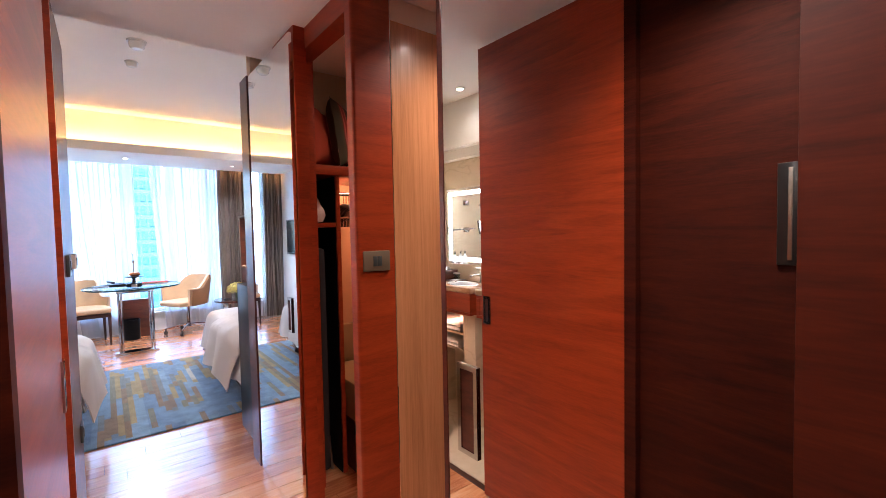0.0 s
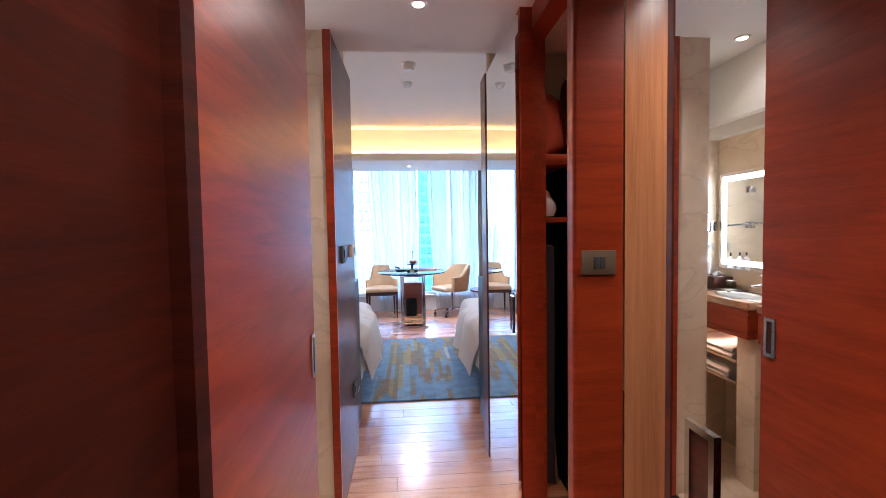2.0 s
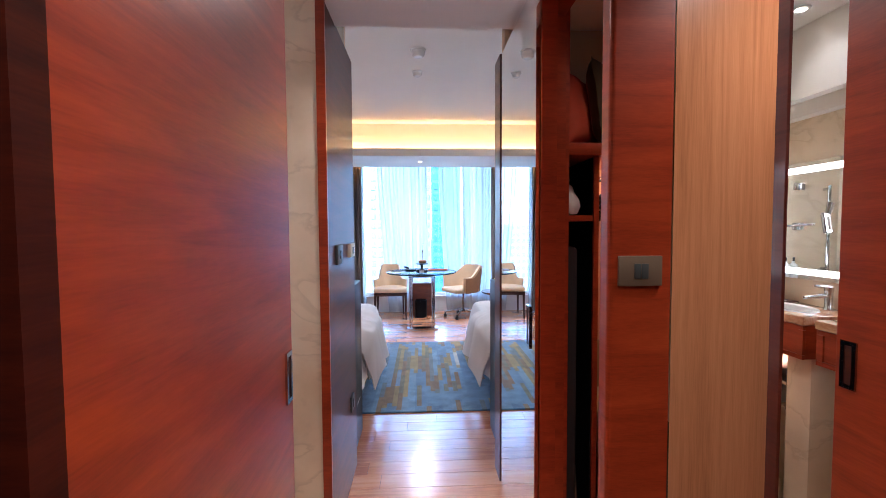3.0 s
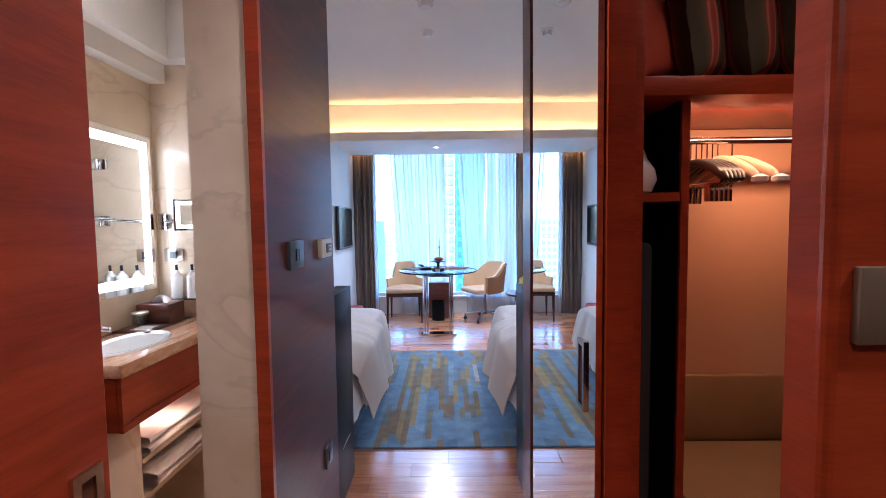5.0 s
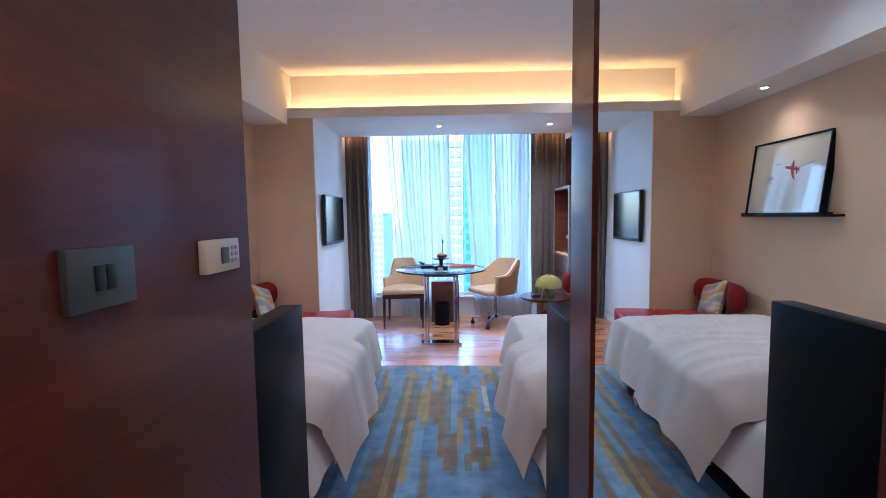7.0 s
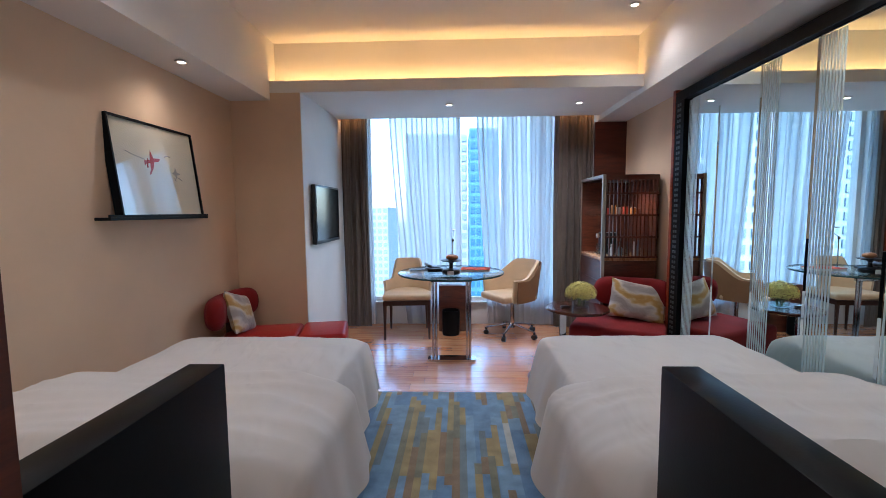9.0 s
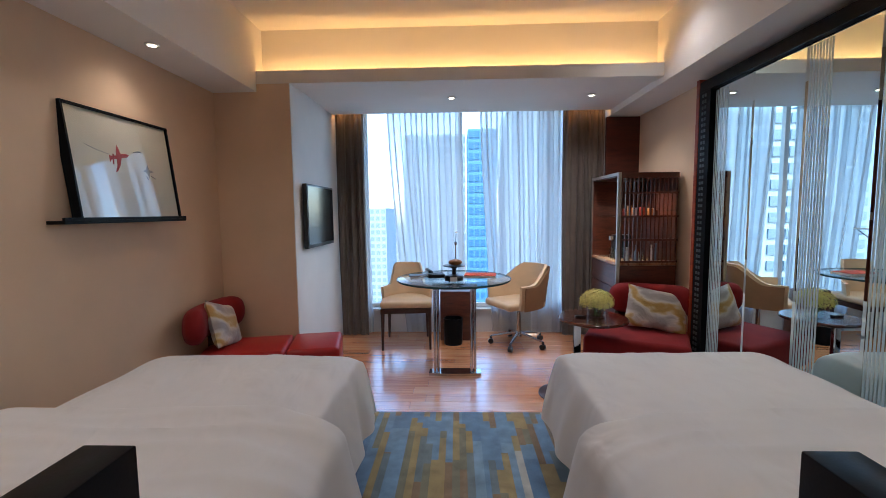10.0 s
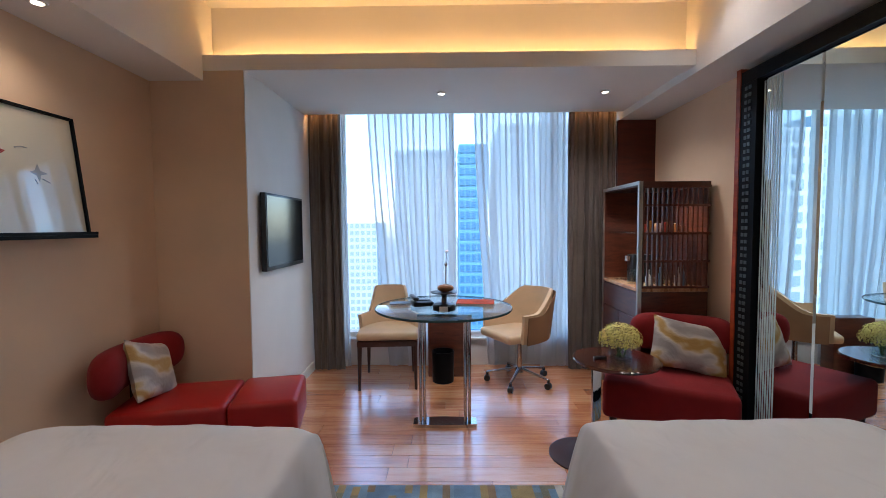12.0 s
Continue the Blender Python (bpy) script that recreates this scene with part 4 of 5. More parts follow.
part("plate", box(-0.445, -0.372, 3.010, 3.0195, 1.175, 1.225, bevel=0.002), STEEL, t)
part("key", box(-0.42, -0.395, 3.006, 3.010, 1.186, 1.214), DARKPLATE, t)
for x in (-0.385, -0.325, -0.28):
    t = thing("soap_dispenser", (x, 2.99, 1.03), "white soap bottle with pump in a wall holder", "soap dispenser", "soap bottles on the wall")
    bt = part("bottle", lathe([(0.019, 0), (0.021, 0.004), (0.021, 0.085), (0.008, 0.10), (0.008, 0.108)], 20, at=(x, 2.99, 1.035)), CERAMIC, t)
    part("pump", rod((x, 2.99, 1.140), (x, 2.988, 1.164), 0.005, 8), PLASTIC, bt)
    part("holder", box(x - 0.024, x + 0.024, 2.966, 3.018, 1.03, 1.0345), CHROME, t)
wb = part("waste_bin", box(-0.22, -0.08, 2.85, 3.0, 0.003, 0.30, bevel=0.006), PLASTIC, None)
tagged(wb, "black square waste bin on the bathroom floor", "waste bin")
sp = part("ceiling_speaker", lathe([(0.05, -0.003), (0.11, -0.006), (0.115, 0.0)], 36, at=(-0.1, 2.0, 2.26)), CERAMIC, None)
tagged(sp, "round white ceiling speaker grille", "speaker")

# ---------- picture and shelf ----------
shelf = part("picture_shelf", bx(box(XL + 0.002, -1.15, 4.87, 5.73, 1.262, 1.278, bevel=0.002), -1.162, -1.15, 4.87, 5.73, 1.278, 1.292), BLACK, None, smooth=False)
tagged(shelf, "slim black picture ledge on the wall", "shelf")
pic = thing("picture", (-1.17, 5.33, 1.279), "black-framed ink drawing of a red bird leaning on the ledge", "picture")
PM = Matrix.Translation((-1.172, 5.335, 1.279)) @ Euler((0, radians(-6.5), 0)).to_matrix().to_4x4()
W2, H = 0.365, 0.56
bm = box(-0.034, 0.012, -W2, W2, 0, 0.011)
bx(bm, -0.034, 0.012, -W2, W2, H - 0.011, H)
bx(bm, -0.034, 0.012, -W2, -W2 + 0.011, 0.011, H - 0.011)
bx(bm, -0.034, 0.012, W2 - 0.011, W2, 0.011, H - 0.011)
PAPER = speckled("cream_paper", (0.78, 0.66, 0.50), 0.7, 0.03, 6, 200, 0.0, **{"Coat Weight": 1.0, "Coat Roughness": 0.02, "Coat IOR": 1.6})
INK = mat("red_ink", (0.42, 0.03, 0.02), 0.6)
for nm, b, mt in (("frame", bm, BLACK), ("paper", box(-0.012, 0.0, -W2 + 0.012, W2 - 0.012, 0.012, H - 0.012), PAPER)):
    paper = part(nm, b, mt, pic, smooth=False)
    paper.matrix_basis = PM
def stroke(pts, r):
    b = bmesh.new()
    for (ya, za), (yb, zb) in zip(pts, pts[1:]):
        rod((0.0008, ya, za), (0.0008, yb, zb), r, 6, b)
    return b
def blot(outline):
    """A flat inked shape with a hand-drawn outline."""
    b = bmesh.new()
    lo = [b.verts.new((0.0006, y, z)) for y, z in outline]
    hi = [b.verts.new((0.0016, y, z)) for y, z in outline]
    b.faces.new(lo[::-1])
    b.faces.new(hi)
    n = len(outline)
    for i in range(n):
        b.faces.new((lo[i], lo[(i + 1) % n], hi[(i + 1) % n], hi[i]))
    return b


GREYINK = mat("grey_ink", (0.36, 0.33, 0.30), 0.6)
bird = [(-0.095, 0.335), (-0.08, 0.328), (-0.04, 0.333), (-0.028, 0.375), (-0.018, 0.40), (-0.008, 0.372), (0.0, 0.345), (0.045, 0.345), (0.07, 0.338), (0.045, 0.322),
        (0.0, 0.318), (-0.02, 0.275), (-0.055, 0.235), (-0.075, 0.228), (-0.05, 0.265), (-0.04, 0.312), (-0.085, 0.305), (-0.10, 0.29)]
ca, sa = math.cos(0.08), math.sin(0.08)
bird = [(-0.05 + 0.85 * (ca * (y + 0.015) - sa * (z - 0.32)), 0.33 + 0.85 * (sa * (y + 0.015) + ca * (z - 0.32))) for y, z in bird]
part("ink_shape", blot(bird), INK, paper, "red ink bird with spread wings", smooth=False).matrix_basis = PM
small = [(0.11, 0.275), (0.135, 0.285), (0.15, 0.315), (0.16, 0.285), (0.195, 0.275), (0.16, 0.265), (0.15, 0.235), (0.14, 0.262)]
part("ink_shape", blot(small), GREYINK, paper, "faint grey ink bird", smooth=False).matrix_basis = PM
for pts, r, ink in (([(-0.26, 0.372), (-0.19, 0.352), (-0.12, 0.340)], 0.0016, GREYINK), ([(0.06, 0.372), (0.09, 0.380), (0.115, 0.378)], 0.003, GREYINK), ([(-0.10, 0.29), (-0.09, 0.345)], 0.004, INK),
                    ([(0.165, 0.25), (0.20, 0.235)], 0.0025, GREYINK), ([(0.13, 0.245), (0.14, 0.225)], 0.0025, GREYINK)):
    part("ink_stroke", stroke(pts, r), ink, paper, smooth=False).matrix_basis = PM
gz = part("glazing", sheet(lambda u, v: (0.005, -W2 + 0.0115 + (2 * W2 - 0.023) * u, 0.0115 + (H - 0.023) * v), 1, 1), PANE, pic, smooth=False)
gz.matrix_basis = PM
gz.visible_shadow = False

# ---------- television ----------
tv = thing("television", (-0.6, 6.77, 1.02), "black flat-screen television on the wall", "television")
hs = part("housing", box(-0.64, -0.602, 6.416, 7.13, 1.015, 1.538, bevel=0.006), PLASTIC, tv)
part("screen", box(-0.603, -0.600, 6.435, 7.11, 1.045, 1.52), SCREEN, hs, smooth=False)
part("bracket", box(-0.654, -0.64, 6.6, 6.95, 1.15, 1.40), PLASTIC, tv)


# ---------- seats by the wall ----------
def roll_back(name, length, r0, m, material, parent, bow=0.15):
    """A bolster back: an upholstered bar of tall oval section, curving forward into two fat rounded ends."""
    bm = bmesh.new()
    n, k = 40, 24
    rings = []
    for i in range(n + 1):
        u = math.sin(math.pi / 2 * (i / n * 2 - 1))
        e = max((1 - abs(u) ** 7) ** 0.5, 0.03)
        c = abs(u) ** 2.2
        turn = math.copysign(min(1.0, 0.95 * abs(u) ** 1.6), u)
        ring = []
        for j in range(k):
            a = 2 * math.pi * j / k
            d = math.copysign(abs(math.cos(a)) ** 0.8, math.cos(a)) * r0 * (0.50 + 0.34 * c) * e
            z = math.copysign(abs(math.sin(a)) ** 0.8, math.sin(a)) * r0 * (0.94 + 0.10 * c) * e
            ring.append(bm.verts.new((u * length / 2 + d * math.sin(turn) * 0.6, -bow * c + d * math.cos(turn), z)))
        rings.append(ring)
    for a, b in zip(rings, rings[1:]):
        for j in range(k):
            bm.faces.new((a[j], a[(j + 1) % k], b[(j + 1) % k], b[j]))
    bm.faces.new(rings[0])
    bm.faces.new(rings[-1][::-1])
    p = part(name, bm, material, parent)
    p.matrix_basis = m
    return p


def gold_cloth():
    """Silky cloth with flame-like bands of gold, cream and grey."""
    m = mat("gold_grey_brocade", (0.5, 0.45, 0.38), 0.30, **{"Sheen Weight": 0.15, "Specular IOR Level": 0.6})
    w = node(m, "ShaderNodeTexWave", Scale=0.9, Distortion=16.0, Detail=4.0)
    w.inputs["Detail Scale"].default_value = 1.6
    link(m, coords(m, (1.0, 0.3, 1.8), "Object", (0, 0.6, 0)), w.inputs["Vector"])
    base(m, ramp(m, w.outputs["Fac"], [(0.08, (0.33, 0.29, 0.27)), (0.40, (0.50, 0.45, 0.41)), (0.66, (0.60, 0.53, 0.45)), (0.86, (0.54, 0.40, 0.20)), (0.97, (0.46, 0.27, 0.07))]))
    bumped(m, noise_tex(m, coords(m, (1, 1, 1)), 9, 3, 1.0), 0.5, 0.025)
    return m


GOLD = gold_cloth()
M = pose(-0.68, 5.95, 0, 0, 0, 12)
ch = thing("chaise", (-0.68, 5.95, 0), "red leather chaise with a rounded bolster back", "chaise")
for nm, b, mt in (("seat", box(-0.48, 0.075, -0.22, 0.22, 0.17, 0.392, bevel=0.03, seg=3), REDLEATHER), ("seat", box(0.08, 0.43, -0.22, 0.22, 0.17, 0.395, bevel=0.03, seg=3), REDLEATHER)):
    part(nm, b, mt, ch).matrix_basis = M
for x, y in ((-0.42, -0.17), (0.37, -0.17), (-0.42, 0.17), (0.37, 0.17)):
    part("leg", cyl(x, y, 0.0, 0.175, 0.014, 0.022, 12), DARKLEG, ch).matrix_basis = M
roll_back("backrest", 0.66, 0.122, pose(-1.165, 5.92, 0.572, 0, 0, 91), REDCLOTH, ch, 0.10)
part("back_support", box(-0.05, 0.05, -0.02, 0.02, 0.2, 0.50), DARKLEG, ch).matrix_basis = pose(-1.14, 5.95, 0, 0, 0, 91)
pillow("cushion", pose(-1.0, 5.90, 0.37, -20, 16, 94), 0.36, 0.34, 0.11, GOLD, "gold and grey brocade cushion on the chaise", "brocade cushions")

M = pose(2.0, 6.19, 0, 0, 0, -25)
so = thing("armchair", (2.0, 6.19, 0), "red upholstered lounge seat with a bolster back", "lounge chair")
part("seat", box(-0.43, 0.27, -0.26, 0.24, 0.16, 0.385, bevel=0.035, seg=3), REDCLOTH, so).matrix_basis = M
for x, y in ((-0.37, -0.2), (0.2, -0.2), (-0.37, 0.18), (0.2, 0.18)):
    part("leg", cyl(x, y, 0.0, 0.165, 0.014, 0.022, 12), DARKLEG, so).matrix_basis = M
roll_back("backrest", 0.58, 0.125, M @ pose(0.0, 0.25, 0.605), REDCLOTH, so, 0.10)
part("back_support", box(-0.12, 0.08, 0.20, 0.24, 0.2, 0.55), REDCLOTH, so).matrix_basis = M
pillow("cushion", M @ pose(0.03, 0.09, 0.385, -18, 7, 4), 0.44, 0.33, 0.12, GOLD, "gold and grey brocade cushion on the lounge seat", "brocade cushions")

# ---------- side table ----------
st = thing("side_table", (1.47, 6.03, 0), "round polished rosewood side table on a chrome post", "side table")
part("tabletop", lathe([(0.215, 0), (0.235, 0.008), (0.238, 0.018), (0.232, 0.026)], 48, at=(1.54, 6.03, 0.525)), ROSEWOOD, st)
part("post", box(1.405, 1.455, 6.015, 6.045, 0.014, 0.524, bevel=0.004), CHROME, st)
part("base", lathe([(0.20, 0), (0.20, 0.008), (0.19, 0.013)], 40, at=(1.36, 6.0, 0.0)), DARKLEG, st)
fl_ = thing("flower_vase", (1.57, 6.05, 0.551), "pale yellow hydrangea in a low glass vase", "flowers")
part("vase", lathe([(0.055, 0), (0.062, 0.005), (0.062, 0.06), (0.056, 0.06), (0.056, 0.008)], 32, at=(1.57, 6.05, 0.5515)), GLASS, fl_)
PETAL = speckled("pale_yellow_petals", (0.84, 0.74, 0.24), 0.7, 0.25, 40, 200, 0.1, **{"Subsurface Weight": 0.1})
LEAF = speckled("green_leaf", (0.08, 0.14, 0.04), 0.5, 0.2)
bm = bmesh.new()
rnd = random.Random(5)
for i in range(260):
    a, u = i * 2.39996, 1 - 1.25 * (i + 0.5) / 260
    rr = math.sqrt(max(0, 1 - u * u))
    n = Vector((rr * math.cos(a), rr * math.sin(a), u))
    c = Vector((1.57, 6.05, 0.655)) + Vector((n.x * 0.108, n.y * 0.108, n.z * 0.085)) * rnd.uniform(0.88, 1.08)
    q = n.to_track_quat("Z", "Y").to_matrix()
    for k in range(4):
        an = k * math.pi / 2 + rnd.uniform(0, 1)
        d1, d2 = Vector((math.cos(an), math.sin(an), 0.25)), Vector((math.cos(an + 0.9), math.sin(an + 0.9), 0.3))
        vs = [bm.verts.new(c), bm.verts.new(c + q @ d1 * 0.012), bm.verts.new(c + q @ (d1 + d2) * 0.009), bm.verts.new(c + q @ d2 * 0.012)]
        bm.faces.new(vs)
part("flower_head", bm, PETAL, fl_, smooth=False)
bm = bmesh.new()
for k in range(7):
    rod((1.57 + 0.02 * math.cos(k), 6.05 + 0.02 * math.sin(k), 0.558), (1.57 + 0.04 * math.cos(2 * k), 6.05 + 0.04 * math.sin(2 * k), 0.64), 0.004, 6, bm)
part("stems", bm, LEAF, fl_)
rc = part("remote_control", box(1.41, 1.48, 6.0, 6.03, 0.5515, 0.566, bevel=0.003), PLASTIC, None)
tagged(rc, "black remote control lying on the side table", "remote control")

# ---------- glass table ----------
TX, TY = 0.555, 6.58
gt = thing("glass_table", (TX, TY, 0), "round glass table on a chrome portal frame", "table")
part("tabletop", lathe([(0.466, 0), (0.473, 0.004), (0.473, 0.010), (0.466, 0.014)], 72, at=(TX, TY, 0.738)), GLASS, gt, "clear glass top")
def rim_ring(u, v):
    a, b = 2 * math.pi * u, 2 * math.pi * v
    r = 0.4725 + 0.003 * math.cos(b)
    return (TX + r * math.cos(a), TY + r * math.sin(a), 0.745 + 0.0072 * math.sin(b))


part("rim", sheet(rim_ring, 72, 8), mat("glass_edge", (0.035, 0.075, 0.08), 0.08), gt, "dark green polished glass edge")
part("crossbar", box(0.385, 0.74, 6.355, 6.385, 0.692, 0.737, bevel=0.002), CHROME, gt)
for x in (0.403, 0.430, 0.695, 0.722):
    part("leg", rod((x, 6.37, 0.022), (x, 6.37, 0.692), 0.011, 16), CHROME, gt)
bm = bmesh.new()
sheetpts = [(0.355 + 0.415 * i / 12, 6.345 - 0.018 * math.sin(math.pi * i / 12)) for i in range(13)] + [(0.770 - 0.415 * i / 12, 6.44 + 0.018 * math.sin(math.pi * i / 12)) for i in range(13)]
lo = [bm.verts.new((x, y, 0.0)) for x, y in sheetpts]
hi = [bm.verts.new((x, y, 0.022)) for x, y in sheetpts]
bm.faces.new(lo[::-1])
bm.faces.new(hi)
for i in range(26):
    bm.faces.new((lo[i], lo[(i + 1) % 26], hi[(i + 1) % 26], hi[i]))
part("base_plate", bm, CHROME, gt, smooth=False)
pl = part("pedestal", box(0.41, 0.75, 7.29, 7.42, 0.0, 0.50, bevel=0.004), WALNUT, None)
tagged(pl, "dark wooden pedestal box behind the table", "pedestal")
wbin = part("waste_bin", lathe([(0.085, 0), (0.09, 0.004), (0.095, 0.26), (0.090, 0.26), (0.085, 0.01)], 32, at=(0.54, 7.19, 0)), BLACK, None)
tagged(wbin, "round dark leather waste bin by the pedestal", "waste bin")
ZT = 0.7523
cs = thing("cake_stand", (0.56, 6.45, ZT), "dark pedestal dish with bread under a glass dome", "dish")
part("stand", lathe([(0.075, 0), (0.078, 0.03), (0.07, 0.04), (0.018, 0.05), (0.015, 0.09), (0.03, 0.105), (0.085, 0.113), (0.092, 0.12), (0.085, 0.121)], 36, at=(0.56, 6.45, ZT)), PLASTIC, cs)
bm = bmesh.new()
r = bmesh.ops.create_icosphere(bm, subdivisions=3, radius=1)
for v in r["verts"]:
    v.co = Vector((0.57 + v.co.x * 0.055, 6.45 + v.co.y * 0.04, ZT + 0.145 + v.co.z * 0.026))
part("bread", bm, speckled("brown_crust", (0.35, 0.14, 0.05), 0.4, 0.3, 30), cs)
part("card", box(0.53, 0.585, 6.368, 6.371, ZT, ZT + 0.035), LINEN, cs, "small white card")
dl = thing("desk_lamp", (0.57, 6.75, ZT), "slim chrome desk lamp with a folding arm", "desk lamp")
part("base", lathe([(0.055, 0), (0.056, 0.006), (0.01, 0.012)], 28, at=(0.57, 6.75, ZT)), CHROME, dl)
part("pole", rod((0.57, 6.75, ZT + 0.01), (0.572, 6.75, ZT + 0.27), 0.005), CHROME, dl)
part("joint", lathe([(0.006, 0), (0.012, 0.008), (0.012, 0.02), (0.006, 0.03)], 16, at=(0.572, 6.75, ZT + 0.26)), CHROME, dl)
am = part("arm", rod((0.572, 6.75, ZT + 0.28), (0.578, 6.89, ZT + 0.37), 0.004), CHROME, dl)
part("head", box(0.566, 0.590, 6.75, 6.90, ZT + 0.362, ZT + 0.374, bevel=0.003), CERAMIC, am)
ph = thing("telephone", (0.40, 6.62, ZT), "black desk telephone with raised handset", "telephone")
bm = box(-0.07, 0.07, -0.08, 0.08, 0, 0.03, bevel=0.006)
part("body", bm, PLASTIC, ph).matrix_basis = pose(0.40, 6.63, ZT, 0, 0, 15)
part("handset", box(-0.085, -0.045, -0.09, 0.09, 0.03, 0.055, bevel=0.01), PLASTIC, ph).matrix_basis = pose(0.40, 6.63, ZT, 0, 12, 15)
part("display", box(-0.03, 0.06, 0.0, 0.06, 0.03, 0.034), SCREEN, ph).matrix_basis = pose(0.40, 6.63, ZT, 0, 0, 15)
nb = part("notepad", box(-0.07, 0.07, -0.05, 0.05, 0, 0.012, bevel=0.002), LINEN, None)
nb.matrix_basis = pose(0.25, 6.64, ZT, 0, 0, 10)
tagged(nb, "white notepad on a dark pad on the table", "notepad")
part("cover", box(-0.075, 0.075, -0.055, 0.055, 0.0125, 0.015), PLASTIC, nb).matrix_basis = nb.matrix_basis
fo = part("folder", box(-0.13, 0.13, -0.09, 0.09, 0, 0.018, bevel=0.002), LINEN, None)
fo.matrix_basis = pose(0.78, 6.64, ZT, 0, 0, -6)
tagged(fo, "cream folder with a coral cover on the table", "folder")
part("cover", box(-0.132, 0.132, -0.092, 0.092, 0.0185, 0.021), CORAL, fo).matrix_basis = fo.matrix_basis


# ---------- chairs ----------
def shell_back(w, h, m, depth, wrap, thick, material, parent, name="backrest", drop=0.0, label="", flat=0.42, slope=0.38):
    """A curved back shell; wrap carries it forward into arms."""
    def fn(u, v):
        a = (u * 2 - 1) * wrap
        x, y = math.sin(a) * w / 2 / math.sin(min(wrap, 1.57)), depth * (math.cos(a) - 1)
        s = min(1, max(0, (abs(u * 2 - 1) - flat) / slope))
        s = s * s * (3 - 2 * s)
        top = h * (1 - drop * s)
        return (x * (1 + 0.06 * v), y + 0.05 * v * (1 - s), top * v)
    p = part(name, sheet(fn, 40, 14, thick), material, parent, label)
    p.matrix_basis = m
    return p


def dining_chair(m):
    t = thing("dining_chair", m.translation, "cream leather dining chair with dark tapered legs", "chair")
    P = []
    P.append(part("seat", box(-0.245, 0.245, -0.235, 0.235, 0.40, 0.465, bevel=0.025, seg=3), CREAM, t))
    P.append(part("seat_frame", box(-0.24, 0.24, -0.23, 0.23, 0.352, 0.398, bevel=0.004), DARKLEG, t))
    for x, y in ((-0.225, -0.215), (0.225, -0.215), (-0.20, 0.22), (0.20, 0.22)):
        P.append(part("leg", rod((x, y, 0.0), (x * 0.98, y * 0.98, 0.36), 0.011, 12, None, 0.019), DARKLEG, t))
    for p in P:
        p.matrix_basis = m
    shell_back(0.485, 0.355, m @ pose(0, 0.235, 0.43), 0.36, 1.25, 0.028, CREAM, t, "backrest", 0.60, "", 0.40, 0.22)
    return t


dining_chair(pose(0.085, 7.205, 0, 0, 0, 4))


def swivel_chair(m):
    t = thing("swivel_chair", m.translation, "cream and tan leather swivel armchair on castors", "chair")
    P = [part("seat", box(-0.215, 0.215, -0.26, 0.16, 0.385, 0.455, bevel=0.028, seg=3), CREAM, t),
         part("column", cyl(0, 0, 0.09, 0.385, 0.022, 0.018, 16), CHROME, t),
         part("hub", cyl(0, 0, 0.085, 0.13, 0.035, 0.03, 16), CHROME, t)]
    for k in range(5):
        a = 2 * math.pi * k / 5 + 0.35
        c, s = math.cos(a), math.sin(a)
        leg = part("star_leg", rod((0.03 * c, 0.03 * s, 0.115), (0.27 * c, 0.27 * s, 0.075), 0.014, 12, None, 0.010), CHROME, t)
        P.append(leg)
        part("castor", bx(rod((0.27 * c - 0.018 * s, 0.27 * s + 0.018 * c, 0.026), (0.27 * c + 0.018 * s, 0.27 * s - 0.018 * c, 0.026), 0.026, 16), 0.27 * c - 0.008, 0.27 * c + 0.008, 0.27 * s - 0.008, 0.27 * s + 0.008, 0.05, 0.078), PLASTIC, leg, "dark castor")
    for p in P:
        p.matrix_basis = m
    shell_back(0.56, 0.38, m @ pose(0, 0.235, 0.40), 0.42, 1.55, 0.030, CREAM, t, "backrest", 0.42)
    shell_back(0.585, 0.372, m @ pose(0, 0.262, 0.392), 0.43, 1.52, 0.006, TAN, t, "back_cover", 0.42, "tan leather outer cover")
    return t


swivel_chair(pose(1.18, 7.17, 0, 0, 0, -62))

# ---------- minibar cabinet ----------
X0, X1, Y1, Y2, ZK = 1.886, 2.365, 6.546, 7.215, 1.60
cab = thing("minibar_cabinet", (2.12, 6.88, 0), "dark walnut minibar cabinet with a slatted lattice side", "cabinet")
part("base_unit", box(X0 + 0.012, X1, Y1 + 0.012, Y2, 0.004, 0.845), WALNUT, cab)
part("drawer", box(X0, X0 + 0.012, Y1 + 0.03, Y2 - 0.02, 0.665, 0.84), WALNUT, cab)
for a, b in ((Y1 + 0.03, 6.87), (6.876, Y2 - 0.02)):
    part("door", box(X0, X0 + 0.012, a, b, 0.05, 0.655), WALNUT, cab)
part("worktop", box(X0 - 0.002, X1, Y1 + 0.012, Y2, 0.847, 0.872, bevel=0.003), COUNTER, cab, "banded onyx worktop")
part("top", box(X0 + 0.002, X1, Y1 + 0.002, Y2, ZK - 0.03, ZK), WALNUT, cab)
part("far_side", box(X0 + 0.002, X1, Y2 - 0.025, Y2, 0.873, ZK - 0.031), WALNUT, cab)
part("back", box(X1 - 0.02, X1, Y1 + 0.02, Y2 - 0.026, 0.873, ZK - 0.031), WALNUT, cab)
bm = box(X0 - 0.006, X0 + 0.02, Y1 - 0.006, Y1 + 0.02, 0.0, ZK + 0.003)
bx(bm, X0 - 0.006, X0 + 0.02, Y2 - 0.02, Y2 + 0.004, 0.0, ZK + 0.003)
bx(bm, X0 - 0.006, X0 + 0.02, Y1 + 0.02, Y2 - 0.02, ZK - 0.02, ZK + 0.003)
part("edge_frame", bm, STEEL, cab, "brushed steel edge", smooth=False)
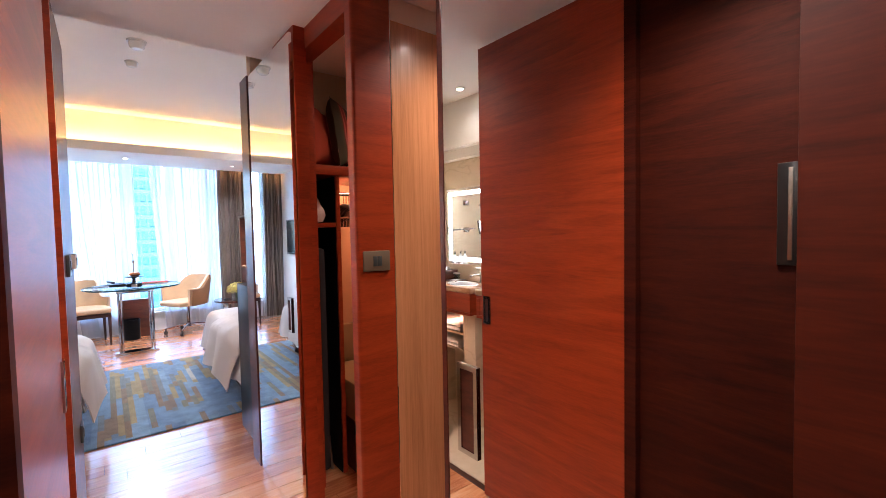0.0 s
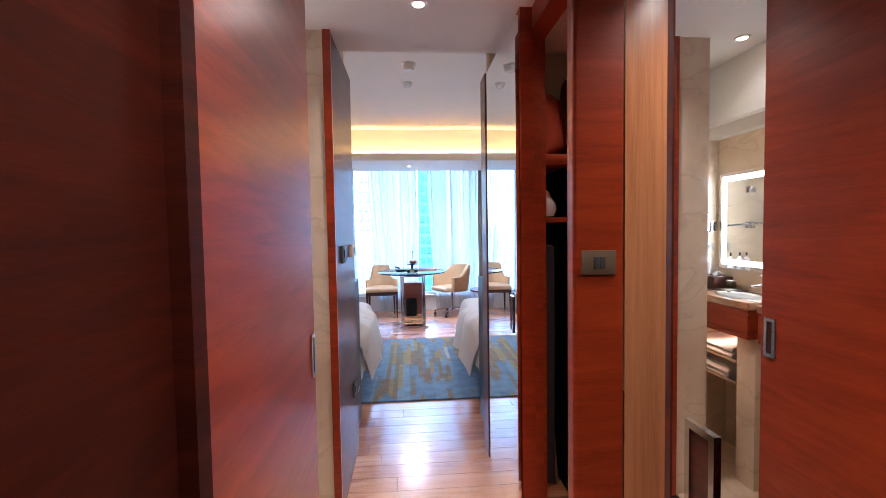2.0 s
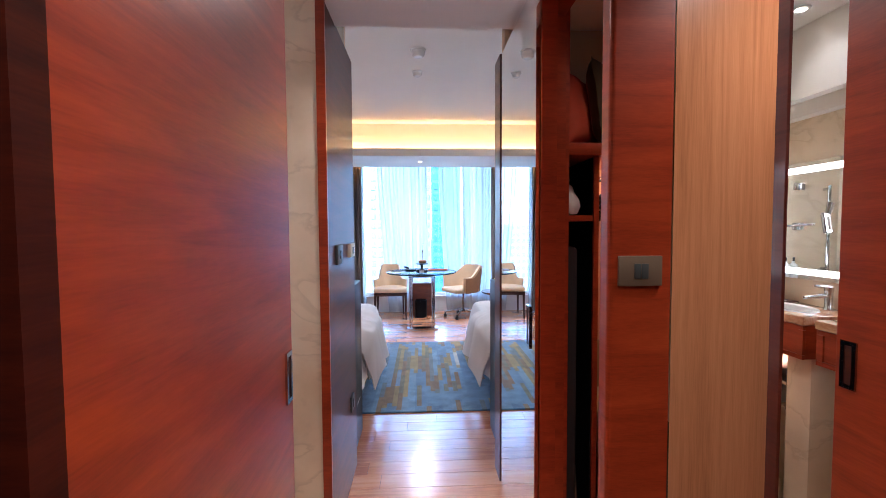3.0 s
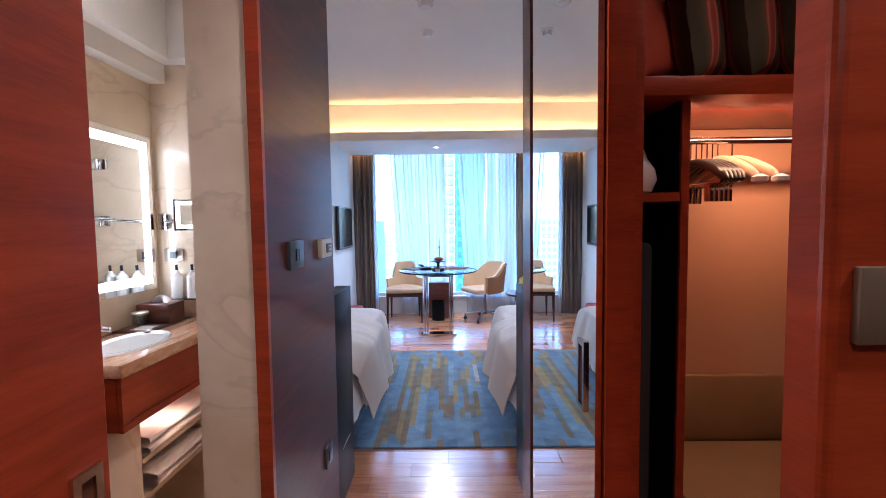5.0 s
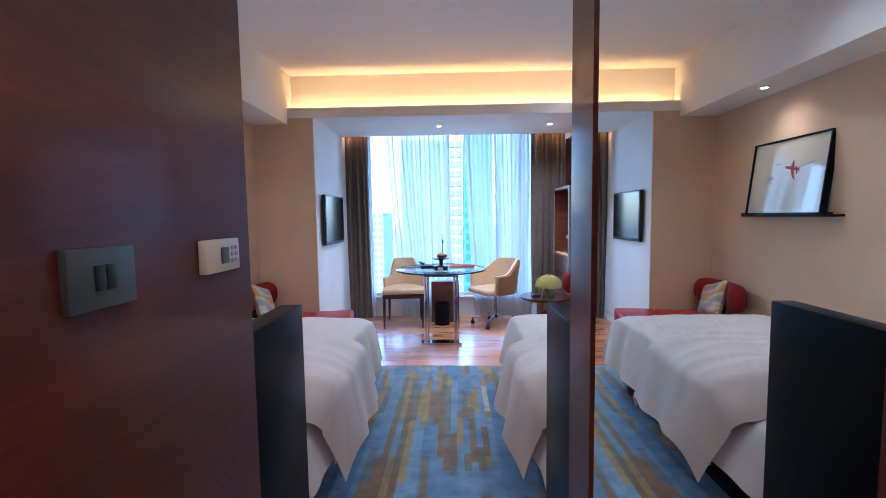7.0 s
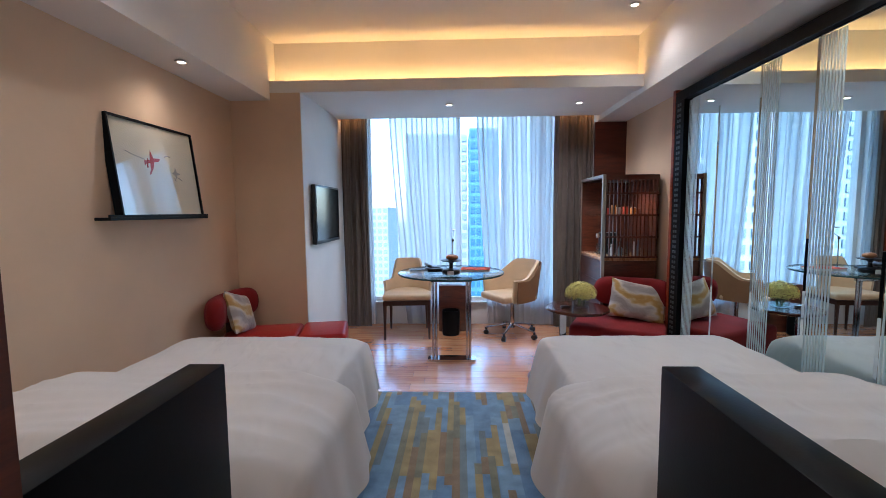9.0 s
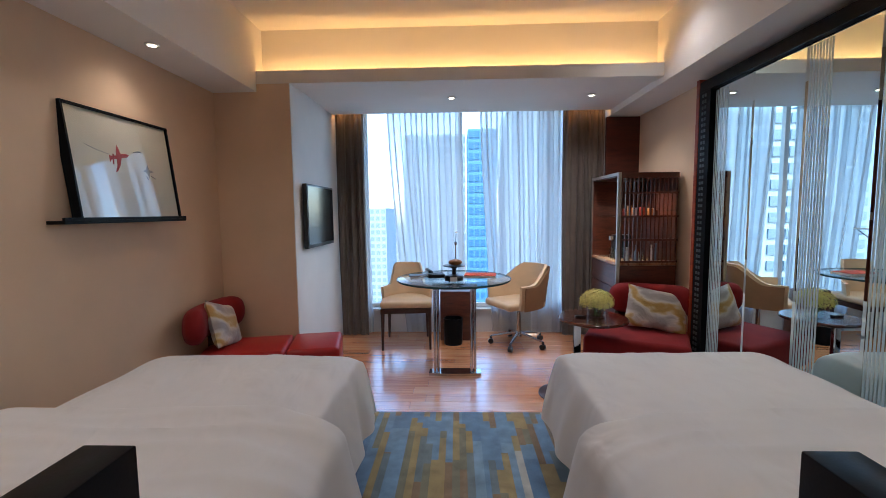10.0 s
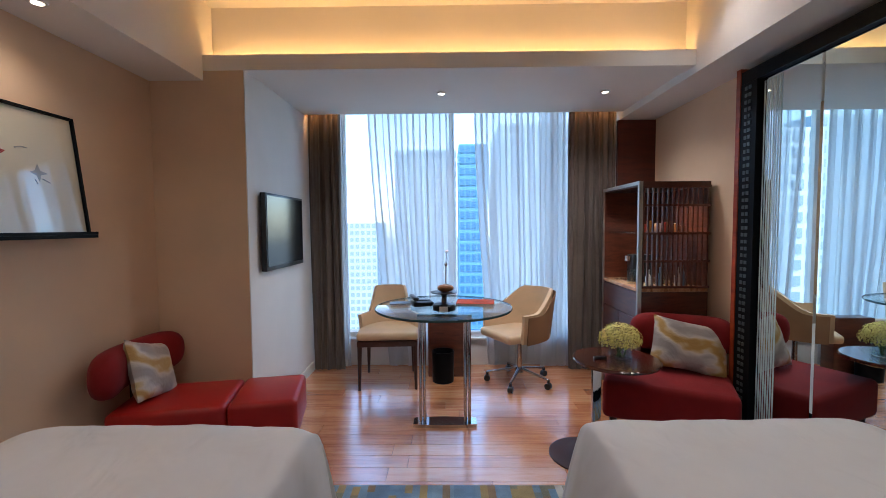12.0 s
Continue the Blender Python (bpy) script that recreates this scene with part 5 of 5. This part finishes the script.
for i in range(14):
    x = X0 + 0.03 + i * (X1 - X0 - 0.05) / 13
    part("slat", box(x - 0.0045, x + 0.0045, Y1 - 0.002, Y1 + 0.018, 0.88, ZK - 0.03), WALNUT, cab, smooth=False)
for z in (0.873, 1.05, 1.24, 1.43, ZK - 0.045):
    part("rail", box(X0 + 0.02, X1, Y1 - 0.004, Y1 + 0.014, z, z + 0.016), WALNUT, cab, smooth=False)
part("glass_shelf", box(X0 + 0.03, X1 - 0.021, Y1 + 0.03, Y2 - 0.03, 1.245, 1.253), GLASS, cab, smooth=False)
rnd = random.Random(9)
SNACK = [mat("snack_red", (0.45, 0.05, 0.03), 0.4), mat("snack_orange", (0.6, 0.25, 0.05), 0.4), CERAMIC, mat("snack_brown", (0.16, 0.06, 0.03), 0.4)]
for i in range(8):
    x, y, h = 1.96 + 0.042 * i, 6.63 + rnd.uniform(0, 0.12), rnd.uniform(0.04, 0.09)
    o = part("snack_pack", box(x, x + 0.034, y, y + 0.05, 1.2535, 1.2535 + h, bevel=0.003), SNACK[i % 4], None)
    tagged(o, "small wrapped snack pack on the minibar shelf", "snack", "snacks on the shelf")
for i in range(6):
    x, y = 1.95 + 0.06 * i, 6.62 + 0.05 * (i % 2)
    h = rnd.uniform(0.7, 1.0)
    o = part("bottle", lathe([(0.017, 0), (0.019, 0.004), (0.019, 0.09 * h), (0.007, 0.12 * h), (0.007, 0.15 * h), (0.009, 0.16 * h)], 16, at=(x, y, 0.8725)), [GLASS, CERAMIC, DARKGLASS][i % 3], None)
    tagged(o, "small drink bottle on the minibar worktop", "bottle", "bottles on the minibar")
cm = thing("coffee_machine", (2.05, 6.95, 0.8725), "small chrome and black coffee machine", "coffee machine")
part("body", box(2.0, 2.14, 6.9, 7.02, 0.8725, 1.08, bevel=0.01), PLASTIC, cm)
part("front", cyl(1.99, 6.96, 1.03, 1.07, 0.03), CHROME, cm)
gl = part("glass_jug", lathe([(0.03, 0), (0.035, 0.01), (0.035, 0.11), (0.031, 0.11), (0.031, 0.012)], 20, at=(1.95, 6.80, 0.8725)), GLASS, None)
tagged(gl, "clear glass jug on the minibar worktop", "jug")

# ---------- mirrored partition ----------
PX = 2.32
pt = thing("mirror_partition", (PX, 4.6, 0), "black-framed partition of bevelled mirror panels with etched bands", "partition")
bm = box(PX - 0.03, PX + 0.04, 3.02, 6.16, 2.105, 2.175)
bx(bm, PX - 0.03, PX + 0.04, 3.02, 6.16, 0.0, 0.10)
part("frame", bm, BLACK, pt, smooth=False)
post = part("post", box(PX - 0.03, PX + 0.04, 6.032, 6.16, 0.101, 2.104), BLACK, pt, "black carved post", smooth=False)
STUD = box(-0.004, 0.0, -0.010, 0.010, -0.010, 0.010)
first = part("lattice_stud", STUD, DARKPLATE, post, smooth=False)
first.matrix_basis = Matrix.Translation((PX - 0.03, 6.085, 0.14))
for k in range(1, 100):
    o = new("lattice_stud", first.data)
    o.parent = post
    o.matrix_parent_inverse = Matrix.Identity(4)
    o.matrix_basis = Matrix.Translation((PX - 0.03, 6.085 + 0.03 * (k % 2), 0.14 + 0.0395 * (k // 2)))
part("edge_strip", box(PX - 0.032, PX + 0.06, 6.165, 6.20, 0.0, 2.2), PANEL, pt, "red-orange wooden edge strip", smooth=False)
ETCH = mat("etched_glass", (0.55, 0.68, 0.70), 0.5)
y = 6.03
for k in range(7):
    ya, yb = y - 0.385, y
    pn = part("mirror_panel", box(PX, PX + 0.02, ya + 0.001, yb - 0.001, 0.101, 2.104, bevel=0.008, seg=1), TINTMIRROR, pt, smooth=False)
    if k != 1:
        bm = bmesh.new()
        for q in range(8):
            yy = yb - 0.018 - q * 0.0175
            bx(bm, PX - 0.0007, PX - 0.0001, yy - 0.0055, yy + 0.0045, 0.12, 2.085)
        part("etched_band", bm, ETCH, pn, "band of etched pale stripes", smooth=False)
    y = ya

# ---------- skirting ----------
bm = box(XL + 0.001, XL + 0.014, YE + 0.001, YB - 0.001, 0, 0.08)
bx(bm, XL + 0.014, -0.661, YB - 0.014, YB - 0.001, 0, 0.08)
bx(bm, -0.654, -0.641, YB, YW - 0.002, 0, 0.08)
structure("baseboard", bm, WHITEWALL, "pale painted skirting board", "baseboard")

# ---------- floor planks ----------
plank_mesh = {}
rnd = random.Random(21)
PW, PL = 0.125, 0.95
def plank(x0, x1, y):
    key = round(x1 - x0, 2)
    if key not in plank_mesh:
        b = box(-key / 2 + 0.0008, key / 2 - 0.0008, -PW / 2 + 0.0008, PW / 2 - 0.0008, -0.0055, 0.0, bevel=0.0008, seg=1)
        o = part("plank", b, PLANK, fl, smooth=False)
        plank_mesh[key] = o.data
    else:
        o = new("plank", plank_mesh[key])
        o.parent = fl
    o.location = ((x0 + x1) / 2, y, 0)
row = 0
y = Y0
while y < YW:
    xa, xb = (0.19, 1.05) if y < 2.9 else (XL, XR)
    if 1.1 < y < 2.95:
        xb = 1.94
    x = xa - round(rnd.uniform(0, 0.9), 1)
    while x < xb:
        a, b = max(x, xa), min(x + PL, xb)
        if b - a > 0.05:
            plank(a, a + round(b - a, 2), y + PW / 2)
        x += PL
    y += PW
